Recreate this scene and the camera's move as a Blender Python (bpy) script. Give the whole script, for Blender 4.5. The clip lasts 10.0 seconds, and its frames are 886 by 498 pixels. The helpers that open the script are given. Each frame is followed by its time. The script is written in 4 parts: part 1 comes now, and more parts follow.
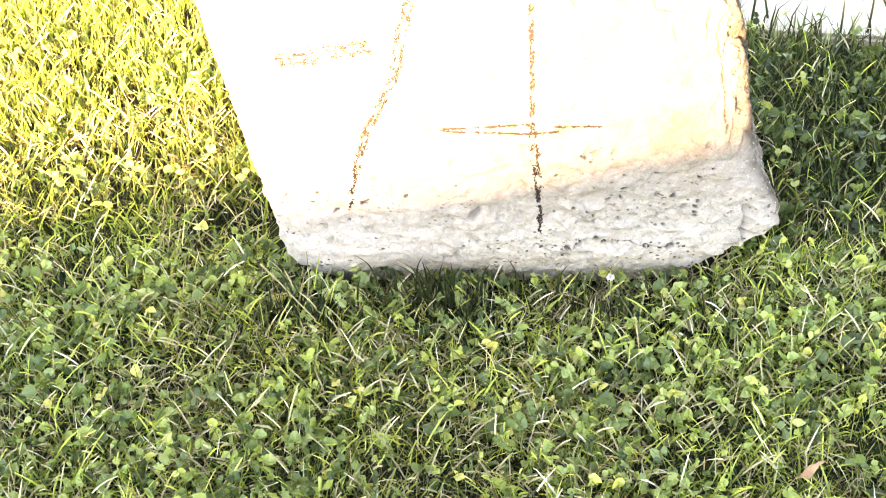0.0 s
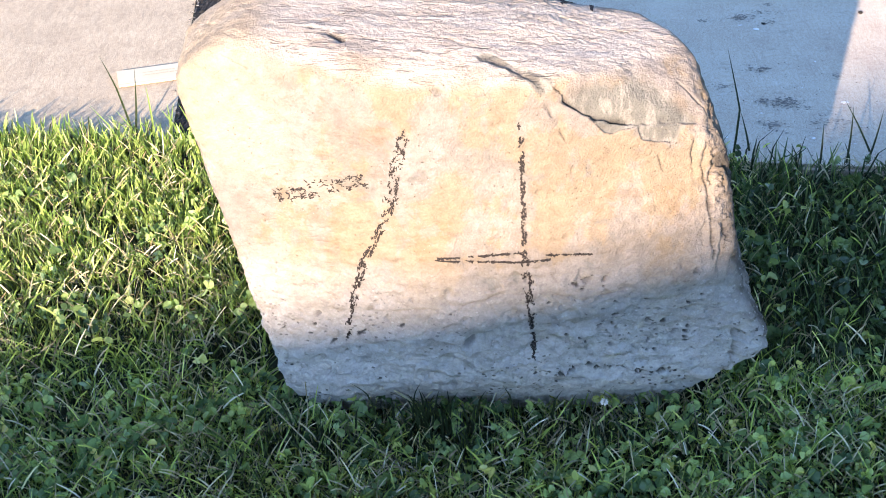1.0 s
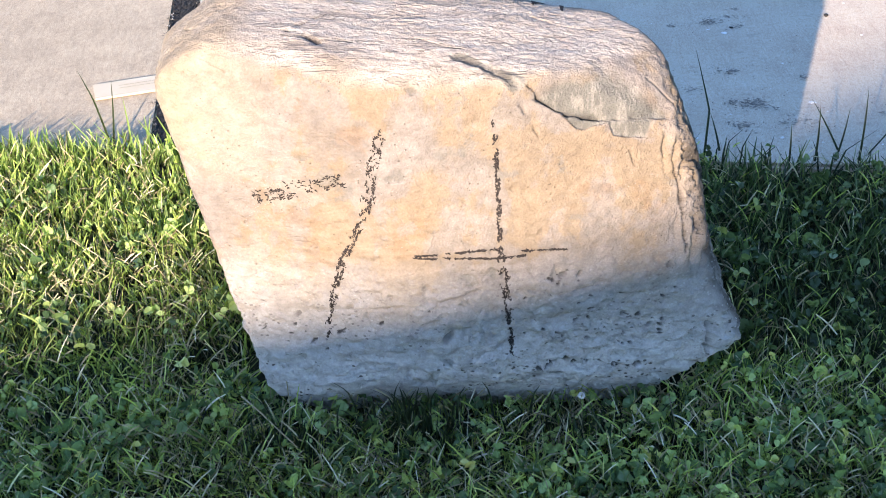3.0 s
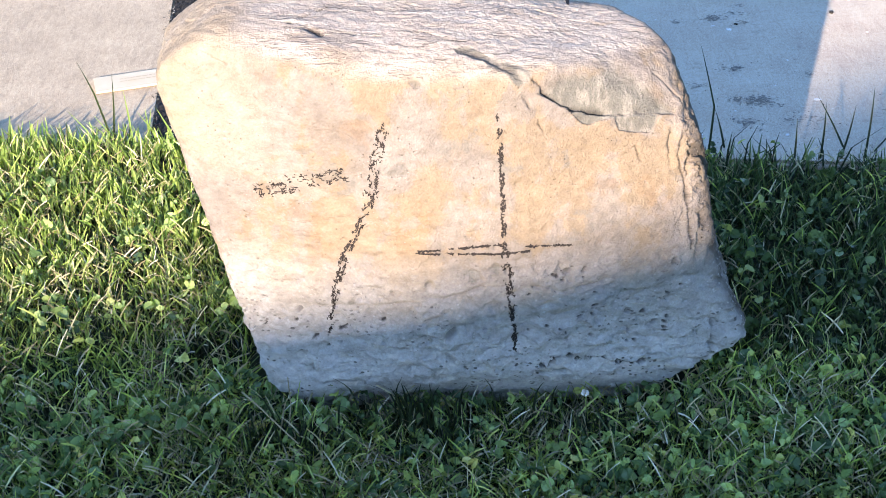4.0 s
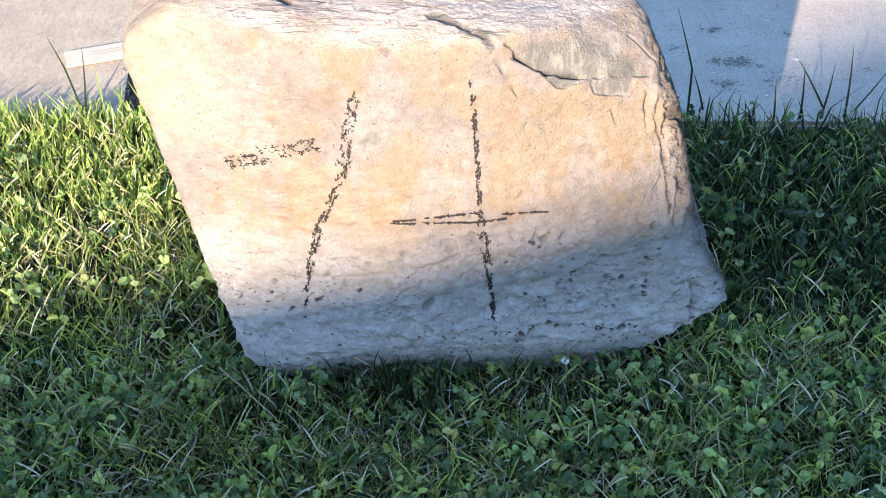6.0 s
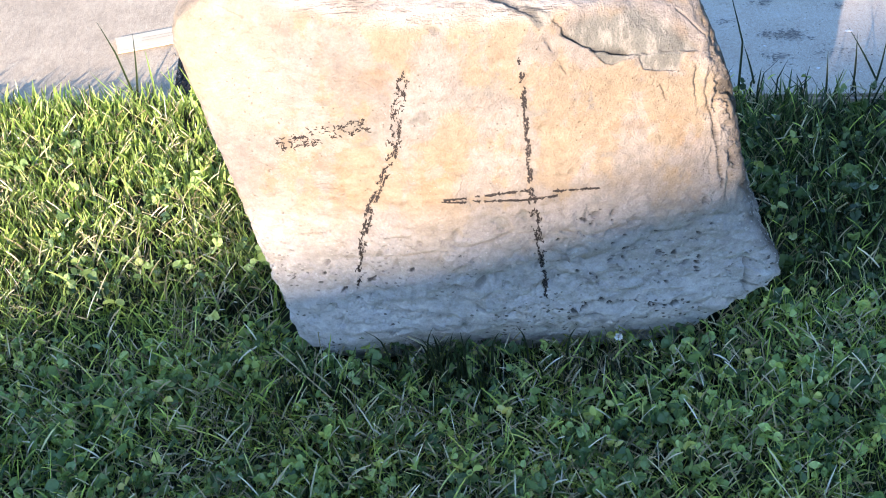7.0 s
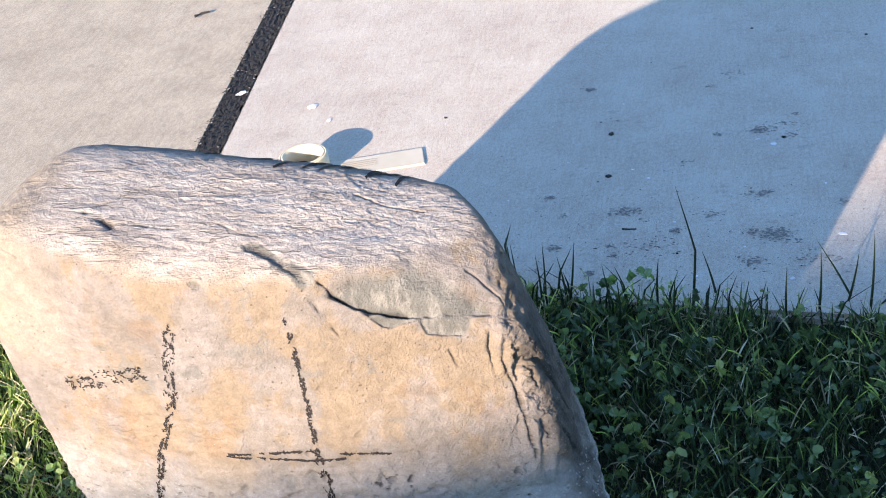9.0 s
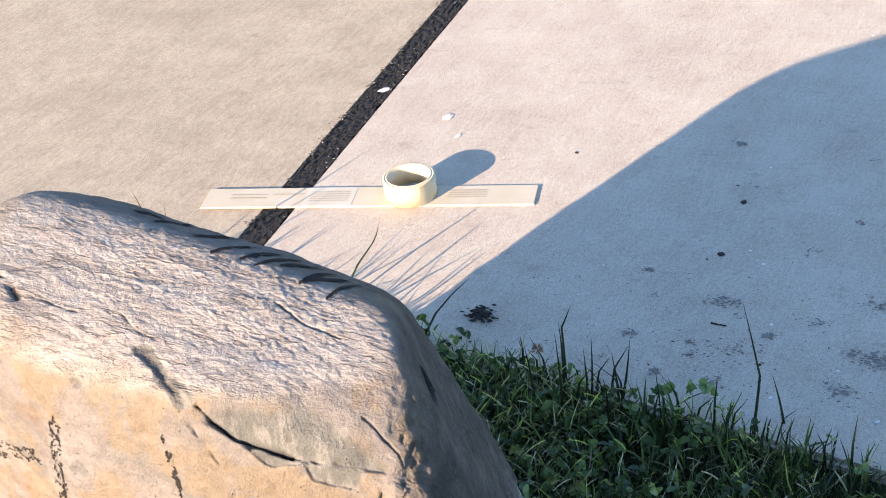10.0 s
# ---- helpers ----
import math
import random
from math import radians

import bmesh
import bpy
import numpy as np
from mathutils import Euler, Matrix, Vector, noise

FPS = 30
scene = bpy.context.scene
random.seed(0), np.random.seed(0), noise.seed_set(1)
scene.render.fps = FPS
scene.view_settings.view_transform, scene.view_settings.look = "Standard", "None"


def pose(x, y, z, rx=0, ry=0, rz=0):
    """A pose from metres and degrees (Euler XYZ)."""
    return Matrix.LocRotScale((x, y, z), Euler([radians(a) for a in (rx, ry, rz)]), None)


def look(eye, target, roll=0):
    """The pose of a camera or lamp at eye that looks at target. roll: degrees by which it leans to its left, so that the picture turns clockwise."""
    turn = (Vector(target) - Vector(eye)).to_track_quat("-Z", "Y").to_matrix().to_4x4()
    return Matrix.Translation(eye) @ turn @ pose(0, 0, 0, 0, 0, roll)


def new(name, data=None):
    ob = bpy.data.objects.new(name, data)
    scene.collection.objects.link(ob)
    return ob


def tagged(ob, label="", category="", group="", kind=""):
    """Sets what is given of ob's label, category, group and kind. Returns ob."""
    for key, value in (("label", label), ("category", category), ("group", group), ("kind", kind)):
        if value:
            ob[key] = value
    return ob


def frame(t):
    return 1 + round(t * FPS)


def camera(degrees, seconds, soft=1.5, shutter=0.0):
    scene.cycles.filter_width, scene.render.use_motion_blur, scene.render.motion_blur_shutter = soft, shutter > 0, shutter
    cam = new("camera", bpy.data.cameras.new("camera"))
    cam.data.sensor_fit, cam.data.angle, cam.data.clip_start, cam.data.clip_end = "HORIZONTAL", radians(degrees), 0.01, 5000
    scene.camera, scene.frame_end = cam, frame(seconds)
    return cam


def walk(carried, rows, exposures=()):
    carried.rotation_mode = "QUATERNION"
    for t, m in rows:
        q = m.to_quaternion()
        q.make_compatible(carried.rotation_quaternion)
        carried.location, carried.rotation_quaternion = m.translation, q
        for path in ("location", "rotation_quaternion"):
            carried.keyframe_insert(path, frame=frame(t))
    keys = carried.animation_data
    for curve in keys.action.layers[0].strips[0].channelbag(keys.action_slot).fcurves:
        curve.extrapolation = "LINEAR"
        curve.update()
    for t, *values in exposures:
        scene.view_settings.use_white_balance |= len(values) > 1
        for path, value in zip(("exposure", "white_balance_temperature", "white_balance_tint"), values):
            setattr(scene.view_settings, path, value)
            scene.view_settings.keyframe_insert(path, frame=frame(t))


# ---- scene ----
# ---- camera ----
cam = camera(32.0, 10.0, 1.0)
PATH = [
    (0, (-0.0002, -1.3317, 1.1484), (-0.0765, 0.2340, -0.0937), -1.79),
    (0.5, (-0.0021, -1.3468, 1.1563), (-0.1019, 0.2882, 0.0089), -2.40),
    (1, (-0.0077, -1.3739, 1.1573), (-0.0657, 0.3016, 0.0667), -2.26),
    (1.5, (-0.0138, -1.3970, 1.1518), (-0.0256, 0.2930, 0.0825), -2.13),
    (2, (-0.0149, -1.4066, 1.1500), (-0.0149, 0.2850, 0.0830), -2.33),
    (2.5, (-0.0119, -1.4094, 1.1453), (-0.0238, 0.2809, 0.0763), -2.59),
    (3, (-0.0098, -1.4110, 1.1519), (-0.0352, 0.2787, 0.0821), -2.71),
    (4.5, (-0.0157, -1.3901, 1.1367), (-0.0375, 0.2965, 0.0621), -2.30),
    (5, (-0.0142, -1.3846, 1.1417), (-0.0299, 0.2985, 0.0614), -2.41),
    (6.5, (-0.0009, -1.3788, 1.1250), (-0.0250, 0.2779, 0.0048), -4.03),
    (7, (-0.0029, -1.3830, 1.1286), (-0.0801, 0.2697, 0.0049), -5.49),
    (7.5, (0.0637, -1.4033, 1.1405), (-0.0784, 0.2561, 0.0331), -6.92),
    (8, (0.2513, -1.4263, 1.1681), (0.0507, 0.2465, 0.0905), -7.89),
    (8.2, (0.307, -1.409, 1.176), (0.076, 0.269, 0.112), -8.0),
    (8.5, (0.3807, -1.3137, 1.1682), (0.0769, 0.3657, 0.1253), -8.78),
    (8.8, (0.450, -1.186, 1.173), (0.064, 0.487, 0.149), -9.1),
    (9, (0.4975, -1.1236, 1.1805), (0.0502, 0.5348, 0.1560), -9.17),
    (9.2, (0.575, -1.062, 1.176), (0.072, 0.577, 0.145), -9.1),
    (9.5, (0.7263, -0.9690, 1.2039), (0.1370, 0.6343, 0.1637), -8.38),
    (9.6, (0.7589, -0.9364, 1.2100), (0.1323, 0.6505, 0.1663), -8.15),
    (9.8, (0.781, -0.864, 1.209), (0.059, 0.676, 0.156), -8.4),
    (10, (0.7637, -0.7623, 1.1982), (-0.0723, 0.7136, 0.1385), -8.18),
]
EXPOSURES = [(0.0, 4.08, 14200, 30), (0.4, 3.02, 12000, 45), (0.8, 2.27, 7300, 20), (1.2, 1.95, 6350, 18), (1.7, 1.83, 6350, 17), (3.0, 1.85, 6350, 17), (4.5, 1.94, 6200, 16), (5.0, 1.94, 6200, 16), (6.5, 1.93, 6250, 17), (7.2, 2.05, 6150, 17), (7.8, 2.02, 5950, 15), (8.6, 1.98, 5850, 15), (9.2, 1.65, 6400, 16), (10.0, 1.73, 6750, 17)]
walk(cam, [(t, look(eye, target, roll)) for t, eye, target, roll in PATH], EXPOSURES)

# ---- light ----
SUN_AZ, SUN_EL = radians(20.6), radians(16.2)
LIGHT = Vector((math.sin(SUN_AZ) * math.cos(SUN_EL), math.cos(SUN_AZ) * math.cos(SUN_EL), -math.sin(SUN_EL)))
world = bpy.data.worlds.new("sky")
scene.world = world
world.use_nodes = True
wn = world.node_tree.nodes
sky = wn.new("ShaderNodeTexSky")
sky.sky_type, sky.sun_disc = "NISHITA", False
sky.air_density, sky.dust_density, sky.ozone_density = 1.0, 0.2, 4.0
sky.sun_elevation, sky.sun_rotation = SUN_EL, math.pi + SUN_AZ
world.node_tree.links.new(sky.outputs[0], wn["Background"].inputs[0])
wn["Background"].inputs[1].default_value = 0.135
sun = new("sun", bpy.data.lights.new("sun", "SUN"))
sun.data.energy, sun.data.angle, sun.data.color = 4.6, radians(0.55), (1.0, 0.83, 0.635)
sun.matrix_world = look(tuple(-10 * LIGHT), (0, 0, 0))


# ---- materials ----
class Mat:
    """A node material with a principled shader and short helpers."""

    def __init__(self, name, rough=0.8, spec=0.3):
        self.m = bpy.data.materials.new(name)
        self.m.use_nodes = True
        self.t = self.m.node_tree
        self.b = self.t.nodes["Principled BSDF"]
        self.b.inputs["Roughness"].default_value = rough
        self.b.inputs["Specular IOR Level"].default_value = spec
        self.coord = self.t.nodes.new("ShaderNodeNewGeometry").outputs["Position"]

    def put(self, value, socket):
        if isinstance(value, bpy.types.NodeSocket):
            self.t.links.new(value, socket)
        else:
            socket.default_value = value

    def noise(self, scale, detail=4.0, stretch=(1, 1, 1), rough=0.55, turn=0.0, vector=None, kind="FBM"):
        mp = self.t.nodes.new("ShaderNodeMapping")
        mp.inputs["Scale"].default_value = stretch
        mp.inputs["Rotation"].default_value = (0, 0, turn)
        self.put(vector or self.coord, mp.inputs["Vector"])
        n = self.t.nodes.new("ShaderNodeTexNoise")
        n.noise_type = kind
        n.inputs["Scale"].default_value, n.inputs["Detail"].default_value, n.inputs["Roughness"].default_value = scale, detail, rough
        self.put(mp.outputs[0], n.inputs["Vector"])
        return n.outputs[0]

    def noise_shift(self, by):
        """The place moved aside, so that a second pattern does not follow the first."""
        mp = self.t.nodes.new("ShaderNodeMapping")
        mp.inputs["Location"].default_value = (by, -by, 0.5 * by)
        self.put(self.coord, mp.inputs["Vector"])
        return mp.outputs[0]

    def cells(self, scale, stretch=(1, 1, 1)):
        mp = self.t.nodes.new("ShaderNodeMapping")
        mp.inputs["Scale"].default_value = stretch
        self.put(self.coord, mp.inputs["Vector"])
        n = self.t.nodes.new("ShaderNodeTexVoronoi")
        n.inputs["Scale"].default_value = scale
        self.put(mp.outputs[0], n.inputs["Vector"])
        return n.outputs["Distance"]

    def ramp(self, value, *stops):
        r = self.t.nodes.new("ShaderNodeValToRGB")
        while len(r.color_ramp.elements) < len(stops):
            r.color_ramp.elements.new(0.5)
        for e, (at, c) in zip(r.color_ramp.elements, stops):
            e.position = at
            e.color = (*c, 1) if isinstance(c, tuple) else (c, c, c, 1)
        self.put(value, r.inputs[0])
        return r.outputs[0]

    def mix(self, fac, a, b, how="MIX"):
        n = self.t.nodes.new("ShaderNodeMix")
        n.data_type, n.blend_type = "RGBA", how
        for value, k in ((fac, 0), (a, 6), (b, 7)):
            if isinstance(value, tuple) and len(value) == 3:
                value = (*value, 1)
            self.put(value, n.inputs[k])
        return n.outputs[2]

    def math(self, op, a, b=0.0):
        n = self.t.nodes.new("ShaderNodeMath")
        n.operation = op
        self.put(a, n.inputs[0]), self.put(b, n.inputs[1])
        return n.outputs[0]

    def attr(self, name):
        n = self.t.nodes.new("ShaderNodeAttribute")
        n.attribute_name = name
        return n.outputs["Fac"]

    def island(self):
        return self.t.nodes.new("ShaderNodeNewGeometry").outputs["Random Per Island"]

    def own(self):
        return self.t.nodes.new("ShaderNodeObjectInfo").outputs["Random"]

    def color(self, value):
        if isinstance(value, tuple):
            value = (*value, 1)
        self.put(value, self.b.inputs["Base Color"])
        return self

    def bump(self, height, distance, strength=1.0):
        n = self.t.nodes.new("ShaderNodeBump")
        n.inputs["Distance"].default_value, n.inputs["Strength"].default_value = distance, strength
        self.put(height, n.inputs["Height"])
        self.put(n.outputs[0], self.b.inputs["Normal"])
        return self


def stone_material():
    m = Mat("sandstone", 0.85, 0.25)
    top, fresh = m.attr("top"), m.attr("fresh")
    split = m.t.nodes.new("ShaderNodeSeparateXYZ")
    m.put(m.coord, split.inputs[0])
    rise = m.t.nodes.new("ShaderNodeMapRange")
    rise.inputs["From Min"].default_value, rise.inputs["From Max"].default_value = 0.08, 0.24
    m.put(split.outputs[2], rise.inputs["Value"])
    crust_lift = m.math("SUBTRACT", 1.0, rise.outputs[0])
    tone = m.ramp(m.noise(7.0, 6), (0.30, (0.25, 0.222, 0.205)), (0.45, (0.29, 0.263, 0.247)), (0.56, (0.315, 0.285, 0.27)), (0.72, (0.265, 0.238, 0.225)))
    # Iron stains with crisp rims, which lie on the weathered upper part only.
    stain = m.math("MULTIPLY", m.ramp(m.noise(10.0, 9, (1, 1, 0.75), 0.62), (0.40, 0.10), (0.47, 0.35), (0.495, 0.85), (0.62, 1.0)), rise.outputs[0])
    tone = m.mix(m.math("MULTIPLY", stain, 0.72), tone, (0.325, 0.24, 0.148))
    rust = m.math("MULTIPLY", m.ramp(m.noise(17.0, 9, (1, 1, 1), 0.6), (0.57, 0.0), (0.63, 1.0)), rise.outputs[0])
    tone = m.mix(m.math("MULTIPLY", rust, 0.30), tone, (0.29, 0.17, 0.085))
    pale = m.ramp(m.noise(15.0, 9, (1, 1, 0.8), 0.68), (0.53, 0.0), (0.57, 0.75), (0.66, 1.0))
    tone = m.mix(m.math("MULTIPLY", pale, 0.60), tone, (0.355, 0.32, 0.305))
    gray_skin = m.ramp(m.noise(13.0, 9, (1, 1, 1), 0.7, 0.0, m.noise_shift(4.0)), (0.59, 0.0), (0.63, 1.0))
    tone = m.mix(m.math("MULTIPLY", gray_skin, 0.65), tone, (0.235, 0.225, 0.21))
    # Pale grains and dark pits of the crust near the ground.
    crumb = m.noise(95.0, 6, (0.8, 1, 1), 0.7)
    # The crust's tone is also raised, so its colour lightens the foot's shade.
    tone = m.mix(m.math("MULTIPLY", crust_lift, 0.75), tone, m.ramp(crumb, (0.28, (0.27, 0.265, 0.26)), (0.36, (0.595, 0.58, 0.565)), (0.55, (0.755, 0.74, 0.72)), (0.62, (0.825, 0.81, 0.79)), (0.68, (0.90, 0.90, 0.90))))
    layered = m.ramp(m.noise(30.0, 8, (0.22, 1.2, 1.2), 0.66), (0.30, (0.43, 0.382, 0.335)), (0.45, (0.525, 0.468, 0.412)), (0.62, (0.60, 0.543, 0.485)))
    layered = m.mix(m.math("MULTIPLY", m.ramp(m.noise(9.0, 6), (0.5, 0.0), (0.62, 1.0)), 0.25), layered, (0.50, 0.42, 0.34))
    tone = m.mix(m.math("MULTIPLY", m.attr("cream"), 0.5), tone, m.ramp(m.noise(14.0, 7, (1, 1, 1), 0.65), (0.35, (0.44, 0.375, 0.29)), (0.65, (0.52, 0.46, 0.375))))
    tone = m.mix(top, tone, layered)
    gray = m.ramp(m.noise(30.0, 8, (1.6, 1, 0.5), 0.65), (0.3, (0.14, 0.14, 0.13)), (0.52, (0.205, 0.20, 0.184)), (0.60, (0.33, 0.315, 0.285)), (0.66, (0.21, 0.203, 0.186)))
    tone = m.mix(fresh, tone, gray)
    # The right-hand and rear faces turn a duller gray-brown that paints in their shade.
    side_shade = m.ramp(m.noise(16.0, 9, (1, 1, 1), 0.65), (0.35, (0.085, 0.073, 0.063)), (0.65, (0.14, 0.122, 0.107)))
    tone = m.mix(m.attr("side"), tone, side_shade)
    white = m.math("MULTIPLY", m.ramp(m.cells(185.0, (0.8, 1, 1.1)), (0.20, 1.0), (0.26, 0.0)), m.ramp(m.noise(30.0, 4), (0.47, 0.0), (0.53, 1.0)))
    tone = m.mix(m.math("MULTIPLY", m.math("MULTIPLY", white, crust_lift), 0.9), tone, (0.66, 0.64, 0.61))
    black = m.math("MULTIPLY", m.ramp(m.cells(150.0, (0.7, 1, 1.2)), (0.20, 1.0), (0.26, 0.0)), m.ramp(m.noise(22.0, 4, (1, 1, 1), 0.6, 0.0, m.noise_shift(2.0)), (0.51, 0.0), (0.55, 1.0)))
    tone = m.mix(m.math("MULTIPLY", m.math("MULTIPLY", black, crust_lift), 0.85), tone, (0.07, 0.06, 0.05))
    grain = m.noise(420.0, 4)
    tone = m.mix(0.22, tone, m.ramp(grain, (0.3, 0.3), (0.7, 0.72)), "OVERLAY")
    blotch = m.noise(75.0, 6, (0.8, 1, 1), 0.7)
    tone = m.mix(0.38, tone, m.ramp(blotch, (0.32, 0.25), (0.5, 0.5), (0.68, 0.72)), "OVERLAY")
    specks = m.ramp(m.cells(150.0), (0.08, 1.0), (0.15, 0.0))
    sparse = m.ramp(m.noise(26.0, 3), (0.50, 0.0), (0.60, 1.0))
    tone = m.mix(m.math("MULTIPLY", m.math("MULTIPLY", specks, sparse), 0.4), tone, (0.07, 0.06, 0.05))
    flecks = m.math("MULTIPLY", m.ramp(m.cells(210.0, (1, 1.2, 1.2)), (0.10, 1.0), (0.18, 0.0)), m.ramp(m.noise(13.0, 3), (0.50, 0.0), (0.60, 1.0)))
    tone = m.mix(m.math("MULTIPLY", flecks, 0.6), tone, (0.48, 0.46, 0.43))
    # Hair cracks on the front, and thin dark streaks along the layers of the top.
    hair = m.math("ABSOLUTE", m.math("SUBTRACT", m.noise(9.0, 4, (0.8, 1, 1), 0.55), 0.52))
    hair = m.math("MULTIPLY", m.ramp(hair, (0.0015, 1.0), (0.0045, 0.0)), m.ramp(m.noise(19.0, 3), (0.50, 0.0), (0.58, 1.0)))
    tone = m.mix(m.math("MULTIPLY", hair, 0.16), tone, (0.13, 0.09, 0.06))
    dashes = m.ramp(m.noise(105.0, 5, (0.26, 1.0, 1.0), 0.60, radians(6)), (0.585, 0.0), (0.62, 1.0))
    long_ = m.ramp(m.noise(44.0, 6, (0.13, 1.0, 1.0), 0.58, radians(4), m.noise_shift(3.0)), (0.60, 0.0), (0.625, 1.0))
    streak = m.math("MULTIPLY", m.math("MAXIMUM", dashes, long_), top)
    tone = m.mix(m.math("MULTIPLY", streak, 0.38), tone, (0.13, 0.115, 0.11))
    # A paler wash low down lifts the shade on the foot by colour.
    wash = m.mix(m.math("MULTIPLY", crust_lift, 0.35), (0.71, 0.69, 0.652), (0.93, 0.915, 0.89))
    tone = m.mix(1.0, tone, wash, "MULTIPLY")
    # Cracks and pits go near black: their shade is painted into the stone.
    tone = m.mix(m.attr("crevice_shade"), tone, (0.025, 0.021, 0.019))
    m.color(tone)
    ledges = m.ramp(m.noise(58.0, 8, (0.24, 1.1, 1.1), 0.62), (0.36, 0.0), (0.40, 0.30), (0.47, 0.36), (0.50, 0.62), (0.57, 0.70), (0.60, 1.0))
    rough = m.noise(48.0, 8, (0.7, 1.1, 1.1), 0.6, 0.0, None, "RIDGED_MULTIFRACTAL")
    h = m.math("ADD", m.math("MULTIPLY", m.noise(120.0, 9, (0.8, 1, 1), 0.72), 0.5), m.math("MULTIPLY", grain, 0.25))
    h = m.math("ADD", h, m.math("MULTIPLY", m.ramp(rough, (0.0, 0.0), (1.0, 1.0)), 0.10))
    h = m.math("ADD", h, m.math("MULTIPLY", m.math("MULTIPLY", ledges, top), 0.18))
    h = m.math("ADD", h, m.math("MULTIPLY", m.math("MULTIPLY", crumb, crust_lift), 0.95))
    h = m.math("SUBTRACT", h, m.math("ADD", m.math("MULTIPLY", streak, 0.32), m.math("MULTIPLY", hair, 0.10)))
    m.bump(m.math("SUBTRACT", h, m.math("MULTIPLY", m.math("MULTIPLY", specks, sparse), 0.3)), 0.0058, 0.95)
    return m.m


def concrete_material(name, wash):
    m = Mat(name, 0.85, 0.25)
    tone = m.ramp(m.noise(3.5, 6), (0.3, (0.58, 0.50, 0.41)), (0.7, (0.665, 0.585, 0.485)))
    tone = m.mix(0.45, m.mix(1.0, tone, wash, "MULTIPLY"), m.ramp(m.noise(11.0, 7, (1, 1, 1), 0.62), (0.32, 0.38), (0.68, 0.60)), "OVERLAY")
    brush = m.math("ADD", m.math("MULTIPLY", m.noise(130.0, 6, (1.0, 0.09, 1.0), 0.7, radians(-8)), 0.5), m.math("MULTIPLY", m.noise(75.0, 6, (1.0, 0.30, 1.0), 0.7, radians(-14)), 0.5))
    tone = m.mix(0.3, tone, m.ramp(brush, (0.34, 0.30), (0.66, 0.70)), "OVERLAY")
    speckle = m.noise(210.0, 5, (1, 0.6, 1), 0.7, radians(-12))
    tone = m.mix(0.38, tone, m.ramp(speckle, (0.34, 0.28), (0.66, 0.72)), "OVERLAY")
    grain = m.noise(520.0, 3)
    tone = m.mix(0.6, tone, m.ramp(grain, (0.3, 0.25), (0.7, 0.75)), "OVERLAY")
    dirt = m.ramp(m.noise(22.0, 7, (1, 1.6, 1), 0.7), (0.57, 0.0), (0.72, 1.0))
    tone = m.mix(m.math("MULTIPLY", dirt, 0.4), tone, (0.22, 0.18, 0.14))
    pits = m.ramp(m.cells(110.0), (0.06, 1.0), (0.12, 0.0))
    few = m.ramp(m.noise(19.0, 3), (0.50, 0.0), (0.58, 1.0))
    pit = m.math("MULTIPLY", pits, few)
    tone = m.mix(m.math("MULTIPLY", pit, 0.6), tone, (0.16, 0.14, 0.12))
    tone = m.mix(1.0, tone, (0.83, 0.83, 0.83), "MULTIPLY")
    m.color(tone)
    h = m.math("ADD", m.math("MULTIPLY", brush, 0.8), m.math("ADD", m.math("MULTIPLY", grain, 0.4), m.math("MULTIPLY", speckle, 0.6)))
    m.bump(m.math("SUBTRACT", h, pit), 0.0014, 0.85)
    return m.m


def leaf_material(name, stops, shine=0.35, rough=0.40):
    m = Mat(name, rough, 0.5)
    tone = m.ramp(m.island() if name != "clover_single" else m.own(), *stops)
    tone = m.mix(0.5, tone, m.ramp(m.noise(5.0, 3), (0.35, 0.36), (0.65, 0.62)), "OVERLAY")
    tone = m.mix(0.35, tone, m.ramp(m.noise(160.0, 4), (0.35, 0.34), (0.65, 0.64)), "OVERLAY")
    m.color(tone)
    m.bump(m.noise(240.0, 3), 0.0012, 0.6)
    glow = m.t.nodes.new("ShaderNodeBsdfTranslucent")
    m.put(m.mix(1.0, tone, (1.0, 1.0, 0.45), "MULTIPLY"), glow.inputs["Color"])
    both = m.t.nodes.new("ShaderNodeMixShader")
    both.inputs[0].default_value = shine
    m.put(m.b.outputs[0], both.inputs[1]), m.put(glow.outputs[0], both.inputs[2])
    m.put(both.outputs[0], m.t.nodes["Material Output"].inputs["Surface"])
    return m.m


def plain_material(name, low, high, scale=60.0, rough=0.8, bump=0.0008, spec=0.3, stretch=(1, 1, 1)):
    m = Mat(name, rough, spec)
    n = m.noise(scale, 5, stretch)
    m.color(m.ramp(n, (0.3, low), (0.7, high)))
    m.bump(n, bump, 0.8)
    return m.m


STONE = stone_material()
CONCRETE = concrete_material("brushed_concrete", (1.0, 0.97, 0.915))
CONCRETE_OLD = concrete_material("weathered_concrete", (0.825, 0.775, 0.665))
GRASS_STOPS = [(0.0, (0.09, 0.130, 0.045)), (0.35, (0.27, 0.37, 0.105)), (0.75, (0.48, 0.61, 0.16)), (0.93, (0.64, 0.71, 0.25)), (1.0, (0.72, 0.70, 0.44))]
CLOVER_STOPS = [(0.0, (0.07, 0.13, 0.055)), (0.4, (0.21, 0.31, 0.115)), (0.75, (0.38, 0.50, 0.18)), (0.93, (0.52, 0.62, 0.20)), (1.0, (0.72, 0.68, 0.24))]
# Darkened lawn greens: the shade behind the boulder is put into these colours.
SHADED_STOPS = [(0.0, (0.02, 0.037, 0.015)), (0.4, (0.06, 0.10, 0.034)), (0.8, (0.13, 0.195, 0.073)), (1.0, (0.28, 0.34, 0.13))]
